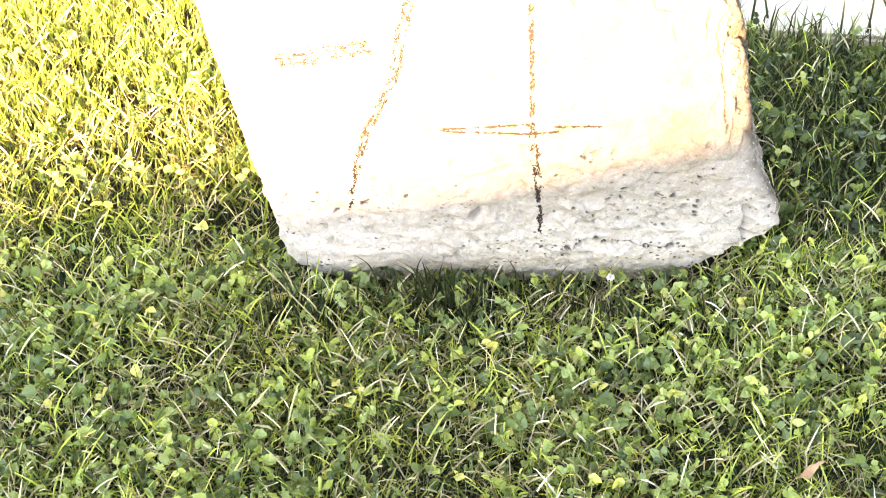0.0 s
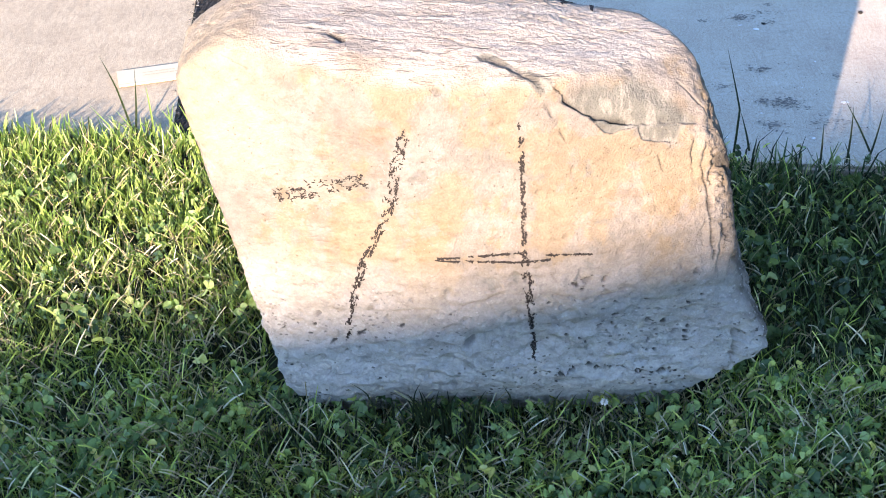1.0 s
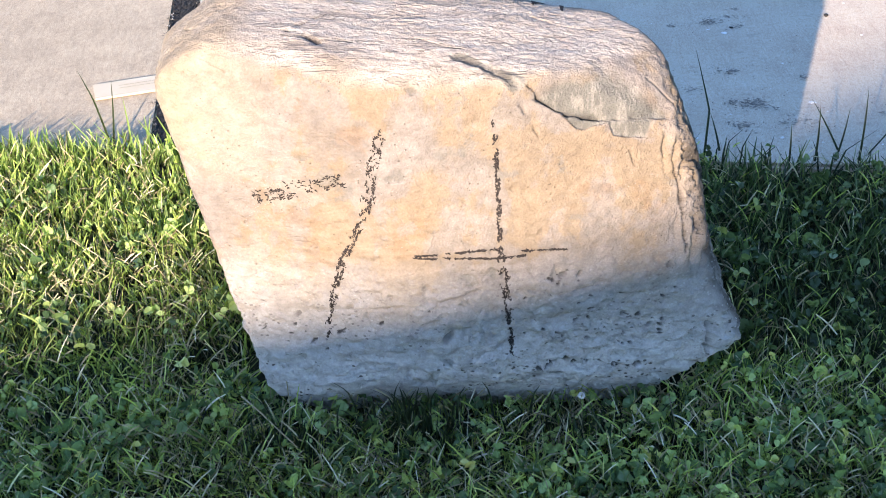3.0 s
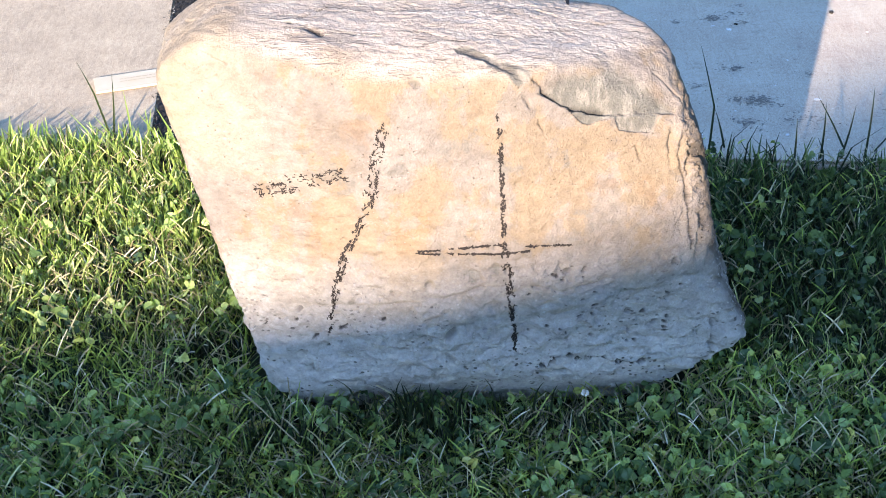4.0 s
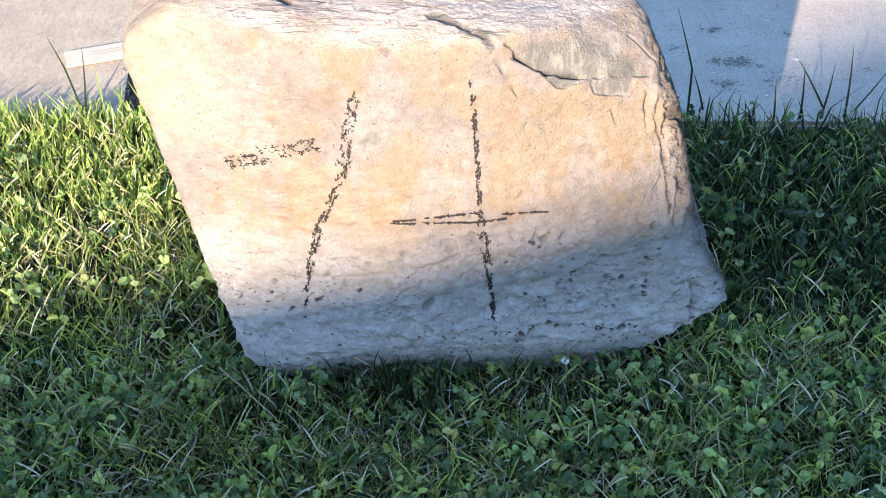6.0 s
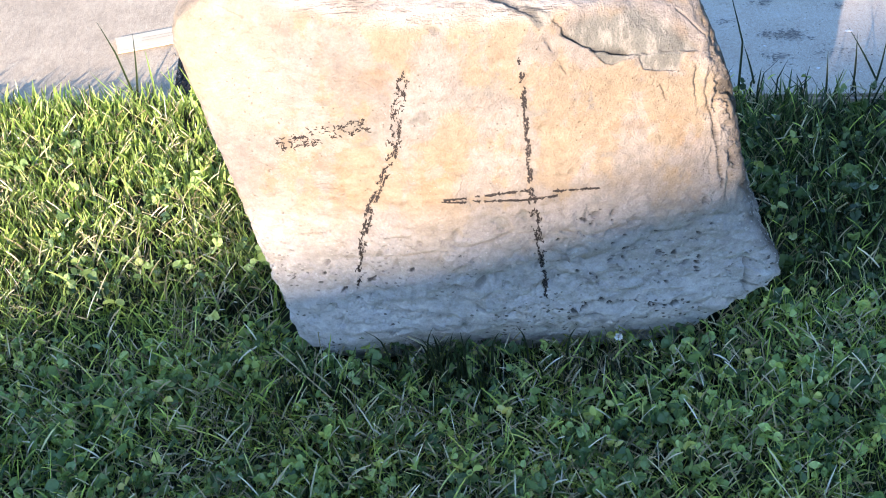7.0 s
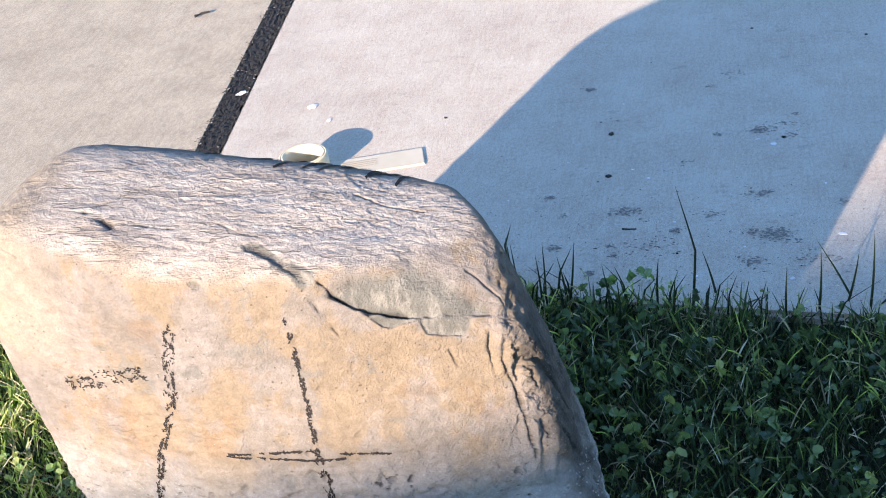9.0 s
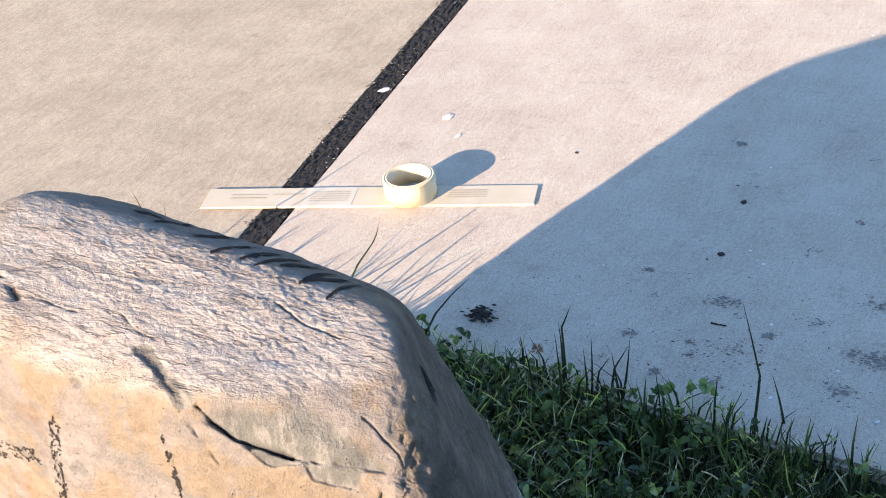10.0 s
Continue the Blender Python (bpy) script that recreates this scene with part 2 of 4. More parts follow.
GRASS = leaf_material("grass", GRASS_STOPS, 0.48, 0.32)
# Near-black green that puts the shade of the lawn's gaps into colour.
GRASS_GAP_SHADE = leaf_material("grass_gap_shade", [(0.0, (0.012, 0.02, 0.008)), (0.7, (0.04, 0.055, 0.02)), (1.0, (0.16, 0.14, 0.07))], 0.2)
GRASS_SHADED = leaf_material("grass_shaded", SHADED_STOPS, 0.30)
CLOVER_SHADED = leaf_material("clover_shaded", [(0.0, (0.03, 0.054, 0.022)), (0.5, (0.10, 0.155, 0.056)), (0.9, (0.21, 0.285, 0.10)), (1.0, (0.40, 0.43, 0.13))], 0.25)
CLOVER = leaf_material("clover", CLOVER_STOPS, 0.35)
CLOVER_SINGLE = leaf_material("clover_single", CLOVER_STOPS, 0.35)
STRAW = leaf_material("straw", [(0.0, (0.20, 0.155, 0.085)), (0.45, (0.40, 0.345, 0.20)), (0.8, (0.58, 0.53, 0.34)), (1.0, (0.74, 0.70, 0.56))], 0.15, 0.7)
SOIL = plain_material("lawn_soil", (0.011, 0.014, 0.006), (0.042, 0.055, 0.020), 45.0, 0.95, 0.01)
FILLER = plain_material("joint_filler", (0.006, 0.006, 0.006), (0.038, 0.035, 0.032), 420.0, 0.9, 0.004)
JOINT_BITS = leaf_material("joint_bits", [(0.0, (0.008, 0.008, 0.008)), (0.80, (0.045, 0.04, 0.036)), (0.90, (0.30, 0.28, 0.25)), (1.0, (0.60, 0.56, 0.50))], 0.0, 0.9)
TAPE = plain_material("masking_tape", (0.57, 0.47, 0.29), (0.64, 0.54, 0.36), 25.0, 0.6, 0.0002)
TAPE_CORE = plain_material("tape_core", (0.64, 0.55, 0.37), (0.69, 0.61, 0.43), 80.0, 0.85, 0.0003)
STRIP = plain_material("strip", (0.52, 0.45, 0.31), (0.59, 0.51, 0.38), 18.0, 0.55, 0.0002)
STRIP_PALE = plain_material("strip_pale", (0.55, 0.50, 0.39), (0.60, 0.55, 0.45), 18.0, 0.55, 0.0002)
PRINT = plain_material("print", (0.39, 0.33, 0.23), (0.44, 0.38, 0.28), 90.0, 0.7, 0.0)
CHARCOAL = plain_material("charcoal", (0.012, 0.010, 0.010), (0.05, 0.042, 0.038), 500.0, 0.95, 0.0005, 0.1)
DARK_BIT = plain_material("dark_bit", (0.015, 0.013, 0.011), (0.06, 0.05, 0.04), 200.0, 0.9, 0.001)
PALE_BIT = plain_material("pale_bit", (0.62, 0.60, 0.57), (0.80, 0.78, 0.75), 120.0, 0.8, 0.001)
MUD = plain_material("mud", (0.20, 0.17, 0.14), (0.34, 0.30, 0.26), 150.0, 0.95, 0.002)
GRIT = leaf_material("grit", [(0.0, (0.04, 0.03, 0.025)), (0.5, (0.16, 0.13, 0.10)), (0.8, (0.32, 0.28, 0.22)), (1.0, (0.75, 0.72, 0.66))], 0.0, 0.9)
# Dark copy of the grass colours; shade on these blades is painted in.
BLADE_SHADED = leaf_material("blade_shaded", [(0.0, (0.018, 0.028, 0.012)), (1.0, (0.05, 0.07, 0.025))], 0.2)
DEAD_LEAF = plain_material("dead_leaf", (0.25, 0.13, 0.07), (0.45, 0.28, 0.17), 70.0, 0.8, 0.001)
PETAL = plain_material("clover_petal", (0.60, 0.57, 0.50), (0.80, 0.77, 0.70), 200.0, 0.7, 0.0005)
PETAL_BROWN = plain_material("clover_petal_faded", (0.22, 0.13, 0.07), (0.42, 0.30, 0.20), 200.0, 0.8, 0.0005)
PLASTER = plain_material("plaster", (0.50, 0.47, 0.43), (0.60, 0.57, 0.52), 6.0, 0.9, 0.003)


# ---- mesh helpers ----
def part(name, bm, material, parent=None, label="", smooth=False):
    me = bpy.data.meshes.new(name)
    bmesh.ops.recalc_face_normals(bm, faces=bm.faces)
    bm.to_mesh(me)
    bm.free()
    me.materials.append(material)
    if smooth:
        me.polygons.foreach_set("use_smooth", [True] * len(me.polygons))
    ob = new(name, me)
    ob.parent = parent
    return tagged(ob, label)


def arrays(name, verts, faces, material, smooth=True):
    """A mesh object from numpy arrays; faces are equal-sized rows."""
    me = bpy.data.meshes.new(name)
    k = faces.shape[1]
    me.vertices.add(len(verts))
    me.vertices.foreach_set("co", np.asarray(verts, np.float32).ravel())
    me.loops.add(faces.size)
    me.loops.foreach_set("vertex_index", faces.astype(np.int32).ravel())
    me.polygons.add(len(faces))
    me.polygons.foreach_set("loop_start", np.arange(len(faces), dtype=np.int32) * k)
    me.polygons.foreach_set("use_smooth", np.full(len(faces), smooth))
    me.update(calc_edges=True)
    me.validate()
    me.materials.append(material)
    return new(name, me)


def slab_mesh(outline, z0, z1, bevel=0.0):
    bm = bmesh.new()
    f = bm.faces.new([bm.verts.new((x, y, z0)) for x, y in outline])
    top = bmesh.ops.extrude_face_region(bm, geom=[f])
    bmesh.ops.translate(bm, verts=[v for v in top["geom"] if isinstance(v, bmesh.types.BMVert)], vec=(0, 0, z1 - z0))
    if bevel:
        edges = [e for e in bm.edges if all(abs(v.co.z - z1) < 1e-6 for v in e.verts)]
        bmesh.ops.bevel(bm, geom=edges, offset=bevel, segments=2, affect="EDGES")
    return bm


# ---- setting: ground, driveway, added shade wall ----
def edge_y(x):
    """Where the lawn meets the driveway."""
    return 0.665 - 0.125 * x


def joint_x(y):
    """The middle of the joint between the two slabs."""
    return -0.418 - 0.0737 * y


SLAB_Z = 0.0
GROUND_Z = -0.015

bm = bmesh.new()
bmesh.ops.create_grid(bm, x_segments=2, y_segments=2, size=300)
bmesh.ops.translate(bm, verts=bm.verts, vec=(0, 0, GROUND_Z))
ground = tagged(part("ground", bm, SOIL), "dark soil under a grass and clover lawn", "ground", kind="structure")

driveway = tagged(new("driveway"), "pale brushed concrete driveway with a dark joint", "driveway", kind="structure")
FAR = 4.6
JW = 0.021
left = [(-4.0, edge_y(-4.0)), (joint_x(edge_y(-0.5)) - JW, edge_y(-0.5)), (joint_x(FAR) - JW, FAR), (-4.0, FAR)]
right = [(joint_x(edge_y(-0.46)) + JW, edge_y(-0.46)), (4.0, edge_y(4.0)), (4.0, FAR), (joint_x(FAR) + JW, FAR)]
part("slab", slab_mesh(left, -0.12, SLAB_Z - 0.002, 0.006), CONCRETE_OLD, driveway)
part("slab", slab_mesh(right, -0.12, SLAB_Z, 0.006), CONCRETE, driveway)


def joint_filler():
    """A crumbling dark strip with a rough, fibrous top and ragged sides."""
    n, k = 420, 13
    ys = np.linspace(0.64, 2.9, n)
    verts = []
    for y in ys:
        for j in range(k):
            s = j / (k - 1) * 2 - 1
            wide = JW * (1.10 + 0.30 * noise.noise((y * 45, s * 2, 4)) + 0.30 * noise.noise((y * 170, s * 3, 2)))
            z = -0.0018 + 0.003 * noise.noise((y * 80, s * 4, 9)) + 0.003 * noise.noise((y * 260, s * 13, 1))
            verts.append((joint_x(y) + s * wide, y, z))
    i = np.arange(n - 1)[:, None] * k + np.arange(k - 1)[None]
    i = i.ravel()
    ob = arrays("joint_filler", np.array(verts), np.stack([i, i + 1, i + k + 1, i + k], 1), FILLER, False)
    ob.parent = driveway
    return tagged(ob, "crumbly black fibre joint strip")


joint_filler()


def joint_crumbs():
    """Torn bits of the joint strip and of broken concrete lying over its edges, as one mesh."""
    rr = random.Random(23)
    verts, faces = [], []
    for _ in range(3200):
        y = rr.uniform(0.66, 2.6)
        side = -1 if rr.random() < 0.72 else 1
        x = joint_x(y) + side * (JW + abs(rr.gauss(0, 0.0055)) * (1.0 if side < 0 else 0.5) - 0.001) if rr.random() < 0.85 else joint_x(y) + rr.uniform(-JW, JW)
        if noise.noise((y * 26, side * 5.0, 2)) < 0.02 or 0.93 < y < 1.03:
            continue
        long, wide, a, first = rr.uniform(0.0008, 0.0036), rr.uniform(0.0005, 0.0014), rr.uniform(0, math.tau), len(verts)
        z = 0.0008 if abs(x - joint_x(y)) > JW - 0.001 else 0.0006
        for k in range(6):
            w, q = k / 6 * math.tau, rr.uniform(0.6, 1.3)
            ex, ey = long * q * math.cos(w), wide * q * math.sin(w)
            verts.append((x + ex * math.cos(a) - ey * math.sin(a), y + ex * math.sin(a) + ey * math.cos(a), z))
        verts.append((x, y, z + 0.7 * wide))
        faces += [(first + k, first + (k + 1) % 6, first + 6) for k in range(6)]
    ob = arrays("joint_crumbs", np.array(verts), np.array(faces), JOINT_BITS, False)
    ob.parent = driveway
    return tagged(ob, "torn black fibres and pale grains along the joint", kind="stuff")


joint_crumbs()

# Unseen wall, added behind the lawn; its sloping top throws the soft shade.
WALL_Y = -11.0


def wall_top(x):
    run = (0.03 - WALL_Y) / LIGHT.y
    return 0.206 + 0.188 * (x + run * LIGHT.x) - run * LIGHT.z


bm = bmesh.new()
corners = [(-11.0, GROUND_Z), (3.2, GROUND_Z), (3.2, wall_top(3.2)), (-11.0, wall_top(-11.0))]
f = bm.faces.new([bm.verts.new((x, WALL_Y, z)) for x, z in corners])
back = bmesh.ops.extrude_face_region(bm, geom=[f])
bmesh.ops.translate(bm, verts=[v for v in back["geom"] if isinstance(v, bmesh.types.BMVert)], vec=(0, -0.25, 0))
tagged(part("wall_south", bm, PLASTER), "unseen plain wall with a sloping top, added to throw shade", "wall", kind="structure")


# ---- boulder ----
# Its faces: a point on each plane and the way it faces.
CENTRE = np.array((0.0, 0.17, 0.20))
FACES_UPPER = [
    ((0.0000, 0.0120, 0.2500), (0.0, -1.0, 0.03)),
    ((-0.2569, 0.0563, 0.2500), (-0.26, -0.96, 0.0)),
    ((0.2195, 0.0502, 0.2999), (0.22, -0.97, 0.05)),
    ((0.0503, 0.1497, 0.4622), (0.1, -0.09, 0.99)),
    ((-0.0500, 0.0300, 0.4520), (0.0, -0.6, 0.8)),
    ((-0.3388, 0.1198, 0.4196), (-0.97, -0.1, -0.215)),
    ((-0.2885, 0.1299, 0.4720), (-0.6, 0.05, 0.78)),
    ((-0.2550, 0.2549, 0.4643), (-0.3, 0.6, 0.74)),
    ((0.2560, 0.1003, 0.2977), (1.043, -0.051, 0.251)),
]
FACES_LOWER = [
    ((0.2019, 0.0845, 0.4179), (0.574, -0.6, 0.65)),
    ((0.2985, 0.1170, 0.0989), (0.992, 0.423, 0.05)),
    ((0.2330, 0.2069, 0.2473), (0.754, 0.458, 0.28)),
    ((-0.0300, 0.2140, 0.4690), (0.14, 0.54, 0.83)),
    ((-0.0001, 0.2835, 0.3797), (0.08, 0.97, 0.22)),
    ((0.0000, 0.1700, -0.0450), (0.0, 0.0, -1.0)),
    ((-0.2512, 0.0994, 0.0246), (-0.62, -0.3, -0.72)),
    ((0.2686, 0.1032, 0.0359), (0.6, -0.3, -0.74)),
    ((0.0500, 0.0318, 0.0454), (0.0, -0.8, -0.6)),
    ((0.2183, 0.1805, 0.4408), (0.436, 0.626, 0.384)),
    ((0.0572, 0.2278, 0.4874), (0.425, 0.558, 0.802)),
]
FACES = FACES_UPPER + FACES_LOWER
# Cracks and ledges: points along each, half width, depth, share of painted shade in it.
CRACKS_CHIP = [
    ([(-0.006, 0.060, 0.450), (0.022, 0.045, 0.443), (0.050, 0.030, 0.430)], 0.0060, 0.0030, 0.12),
    ([(0.060, 0.03, 0.427), (0.076, 0.03, 0.416), (0.095, 0.03, 0.405), (0.119, 0.035, 0.395), (0.140, 0.04, 0.389)], 0.0024, 0.010, 0.85),
    ([(0.140, 0.04, 0.389), (0.165, 0.045, 0.385)], 0.0010, 0.004, 0.3),
    ([(0.222, 0.05, 0.343), (0.231, 0.05, 0.315), (0.240, 0.05, 0.285), (0.243, 0.05, 0.250), (0.247, 0.05, 0.21)], 0.0017, 0.005, 0.8),
    ([(0.236, 0.055, 0.345), (0.245, 0.06, 0.315), (0.253, 0.06, 0.275), (0.256, 0.06, 0.23)], 0.0014, 0.005, 0.8),
]
CRACKS_TOP = [
    ([(-0.178, 0.099, 0.462), (-0.163, 0.092, 0.462), (-0.148, 0.081, 0.462)], 0.0042, 0.0035, 0.9),
    ([(-0.148, 0.085, 0.462), (-0.11, 0.084, 0.462), (-0.075, 0.080, 0.462)], 0.0012, 0.002, 0.7),
    ([(-0.175, 0.101, 0.462), (-0.150, 0.125, 0.462), (-0.125, 0.150, 0.46)], 0.0011, 0.002, 0.6),
    ([(0.200, 0.070, 0.425), (0.212, 0.070, 0.408), (0.224, 0.070, 0.390), (0.232, 0.068, 0.365)], 0.0010, 0.004, 0.4),
    ([(0.068, 0.02, 0.087), (0.085, 0.02, 0.094), (0.107, 0.02, 0.093)], 0.0030, 0.005, 0.95),
    ([(0.160, 0.025, 0.073), (0.178, 0.028, 0.068), (0.196, 0.03, 0.067)], 0.0026, 0.005, 0.9),
]
CRACKS_FOOT = [
    ([(0.256, 0.06, 0.112), (0.252, 0.06, 0.085), (0.245, 0.06, 0.057)], 0.0060, 0.010, 0.35),
    ([(-0.315, 0.166, 0.46), (-0.295, 0.15, 0.455), (-0.275, 0.137, 0.45)], 0.0016, 0.002, 0.5),
    ([(-0.300, 0.07, 0.473), (-0.285, 0.06, 0.474), (-0.265, 0.05, 0.466)], 0.0012, 0.002, 0.4),
    ([(0.075, 0.15, 0.462), (0.11, 0.135, 0.460), (0.15, 0.13, 0.455)], 0.0014, 0.0025, 0.6),
    ([(-0.05, 0.09, 0.462), (-0.02, 0.075, 0.460), (0.0, 0.072, 0.456)], 0.0016, 0.002, 0.6),
]
CRACKS_FRONT = [
    ([(-0.244, 0.05, 0.167), (-0.240, 0.05, 0.159)], 0.0014, 0.002, 0.8),
    ([(-0.249, 0.05, 0.134), (-0.247, 0.05, 0.123)], 0.0020, 0.003, 0.9),
    ([(-0.252, 0.05, 0.221), (-0.253, 0.05, 0.201)], 0.0011, 0.002, 0.6),
    ([(-0.265, 0.05, 0.280), (-0.260, 0.05, 0.268)], 0.0011, 0.002, 0.6),
    ([(-0.254, 0.05, 0.270), (-0.196, 0.03, 0.273), (-0.127, 0.03, 0.281)], 0.0007, 0.001, 0.30),
    ([(0.050, 0.03, 0.407), (0.060, 0.03, 0.390), (0.073, 0.03, 0.365)], 0.0022, 0.004, 0.25),
    ([(0.190, 0.03, 0.363), (0.195, 0.03, 0.351), (0.198, 0.03, 0.340)], 0.0012, 0.003, 0.5),
    ([(0.026, 0.02, 0.080), (0.060, 0.02, 0.070), (0.110, 0.02, 0.075), (0.150, 0.02, 0.070)], 0.0016, 0.004, 0.5),
    ([(-0.150, 0.05, 0.165), (-0.080, 0.03, 0.178), (-0.030, 0.03, 0.185), (0.020, 0.03, 0.200)], 0.0030, 0.0030, 0.10),
    ([(0.060, 0.02, 0.190), (0.110, 0.02, 0.178), (0.150, 0.02, 0.188)], 0.0030, 0.0035, 0.15),
]
CRACKS = CRACKS_CHIP + CRACKS_TOP + CRACKS_FOOT + CRACKS_FRONT
# Small gray scars on the front: x, height, half width, half height.
SCARS = [(-0.055, 0.439, 0.008, 0.005), (-0.079, 0.340, 0.018, 0.007), (-0.178, 0.360, 0.012, 0.004), (0.006, 0.215, 0.020, 0.014), (-0.032, 0.432, 0.005, 0.004), (0.10, 0.345, 0.004, 0.003)]
# Dark pits on the shaded foot: x, height, half width.
PITS = [(-0.030, 0.134, 0.006), (0.173, 0.143, 0.005), (-0.205, 0.150, 0.004), (0.10, 0.205, 0.004), (0.118, 0.204, 0.003), (0.225, 0.20, 0.005), (0.13, 0.118, 0.003), (0.205, 0.12, 0.004), (-0.16, 0.11, 0.003), (-0.10, 0.085, 0.004)]

# Clusters of small dark pits in the crust: x, height, spread, how many; and rows of pits along a line.
PIT_CLUSTERS = [(0.150, 0.145, 0.040, 30), (0.205, 0.110, 0.030, 18), (-0.215, 0.115, 0.035, 10), (0.060, 0.165, 0.035, 9), (-0.05, 0.13, 0.06, 5), (0.095, 0.205, 0.012, 8)]
PIT_ROWS = [((0.066, 0.083), (0.088, 0.094), (0.107, 0.092)), ((0.150, 0.074), (0.178, 0.067), (0.200, 0.071)), ((0.102, 0.096), (0.118, 0.082), (0.150, 0.074))]


def small_pits():
    """The place and half width of every small pit."""
    rr = random.Random(17)
    pits = []
    for cx, cz, spread, n in PIT_CLUSTERS:
        pits += [(cx + rr.gauss(0, spread), cz + rr.gauss(0, spread * 0.45), rr.uniform(0.0008, 0.0022)) for _ in range(n)]
    for row in PIT_ROWS:
        for (ax, az), (bx, bz) in zip(row[:-1], row[1:]):
            for k in range(5):
                f = (k + rr.random()) / 5
                pits.append((ax + (bx - ax) * f, az + (bz - az) * f + rr.gauss(0, 0.0012), rr.uniform(0.0012, 0.0024)))
    return pits


def near_line(p, line):
    """The distance of points p from a line of points."""
    best = np.full(len(p), 9.0)
    for a, b in zip(line[:-1], line[1:]):
        a, b = np.array(a), np.array(b)
        s = np.clip(((p - a) @ (b - a)) / ((b - a) @ (b - a)), 0, 1)
        best = np.minimum(best, np.linalg.norm(p - a - s[:, None] * (b - a), axis=1))
    return best


def step(v, a, b):
    s = np.clip((v - a) / (b - a), 0, 1)
    return s * s * (3 - 2 * s)


def build_boulder():
    across, around = 560, 740
    # Rings run round the long axis; they lie closer over the front and the top.
    th = np.linspace(0, 2 * np.pi, 4000, endpoint=False)
    weight = np.where((th > radians(60)) & (th < radians(250)), 1.0, 0.30)
    cum = np.cumsum(weight)
    th = np.interp(np.arange(around) / around * cum[-1], cum, th)
    la = np.linspace(-1, 1, across) * np.pi / 2 * 0.9985
    la = la * 0.55 + 0.45 * np.arcsin(np.clip(np.linspace(-1, 1, across) * 0.9985, -1, 1)) * 1.0
    lat, lon = np.meshgrid(la, th, indexing="ij")
    d = np.stack([np.sin(lat), np.cos(lat) * np.cos(lon), np.cos(lat) * np.sin(lon)], -1).reshape(-1, 3)
    d *= np.array((1.0, 0.62, 0.85))
    d /= np.linalg.norm(d, axis=1)[:, None]
    def skin(q):
        """A place moved along its ray from the centre on to the boulder's faces."""
        way = np.array(q) - CENTRE
        way /= np.linalg.norm(way)
        t = sum(max(way @ (np.array(n) / np.linalg.norm(n)) / ((np.array(a) - CENTRE) @ (np.array(n) / np.linalg.norm(n))), 0) ** 38 for a, n in FACES)
        return CENTRE + way * t ** (-1 / 38)

    cracks = [([skin(q) for q in line], half, deep, dirt) for line, half, deep, dirt in CRACKS]
    shares = []
    for p, n in FACES:
        n = np.array(n) / np.linalg.norm(n)
        shares.append(np.maximum(d @ n / ((np.array(p) - CENTRE) @ n), 0) ** 38)
    total = sum(shares)
    r = total ** (-1 / 38)
    p = CENTRE + d * r[:, None]
    top = step((shares[3] + 0.45 * shares[4] + 0.5 * shares[6]) / total + 0.25 * np.array([noise.noise(Vector(q) * 28) for q in p]), 0.22, 0.80)
    # The rounded end wears a smooth cream skin in place of the layers.
    cream = (1 - step(p[:, 0], -0.262, -0.190)) * step(p[:, 2], 0.30, 0.37)
    top *= step(p[:, 0] + 0.012 * np.array([noise.noise(Vector(q) * 20) for q in p]), -0.262, -0.205)
    # How far each point takes the painted shade of the right-hand and rear faces.
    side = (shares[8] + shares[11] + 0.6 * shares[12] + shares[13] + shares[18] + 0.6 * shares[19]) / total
    # Lumps, layered ridges, fine chips.
    lump = np.array([noise.noise(Vector(q) * 6.0) + 0.5 * noise.noise(Vector(q) * 13.0 + Vector((5, 1, 2))) for q in p])
    mid = np.array([noise.noise(Vector((q[0] * 24, q[1] * 40, q[2] * 44))) for q in p])
    fine = np.array([noise.noise(Vector((q[0] * 95, q[1] * 130, q[2] * 130))) for q in p])
    layer = np.array([noise.noise(Vector((q[0] * 20, q[1] * 120 + q[0] * 22, q[2] * 90 + 7))) for q in p])
    chip = np.array([noise.noise(Vector((q[0] * 55 + 3, q[1] * 90, q[2] * 90))) for q in p])
    low = 1 - step(p[:, 2], 0.10, 0.26)
    pocks = np.array([noise.noise(Vector(q) * 70 + Vector((2, 9, 4))) for q in p])
    holes = np.array([noise.noise(Vector(q) * 130 + Vector((7, 1, 4))) for q in p])
    crust = np.array([1 - abs(noise.noise(Vector((q[0] * 26, q[1] * 40, q[2] * 40)))) * 2 for q in p])
    grit = np.array([noise.noise(Vector(q) * 240) for q in p])
    off = 0.005 * lump + 0.0014 * mid * (1 - top) + 0.0005 * fine * (1 - 0.6 * top)
    scale_ = np.array([noise.noise(Vector((q[0] * 38 + q[2] * 20, q[1] * 60, q[2] * 85 - q[0] * 12))) for q in p])
    off += low * (0.0022 * crust + 0.0020 * mid + 0.0034 * np.floor(scale_ * 3.2 + 0.3 * fine) / 3.2 + 0.0016 * np.floor(chip * 3) / 3 + 0.0014 * fine + 0.0010 * grit - 0.0050 * step(pocks, 0.36, 0.55) - 0.0035 * step(holes, 0.40, 0.55))
    off -= 0.0016 * (1 - low) * (1 - top) * step(pocks, 0.55, 0.68)
    plate = np.array([noise.noise(Vector((q[0] * 9, q[1] * 30 + q[0] * 6, q[2] * 30))) for q in p]) + 0.22 * mid + 0.14 * layer + 0.12 * fine + 0.06 * grit
    dash_ = np.array([noise.noise(Vector((q[0] * 85 + q[1] * 35, q[1] * 270, q[2] * 200 + 3))) for q in p])
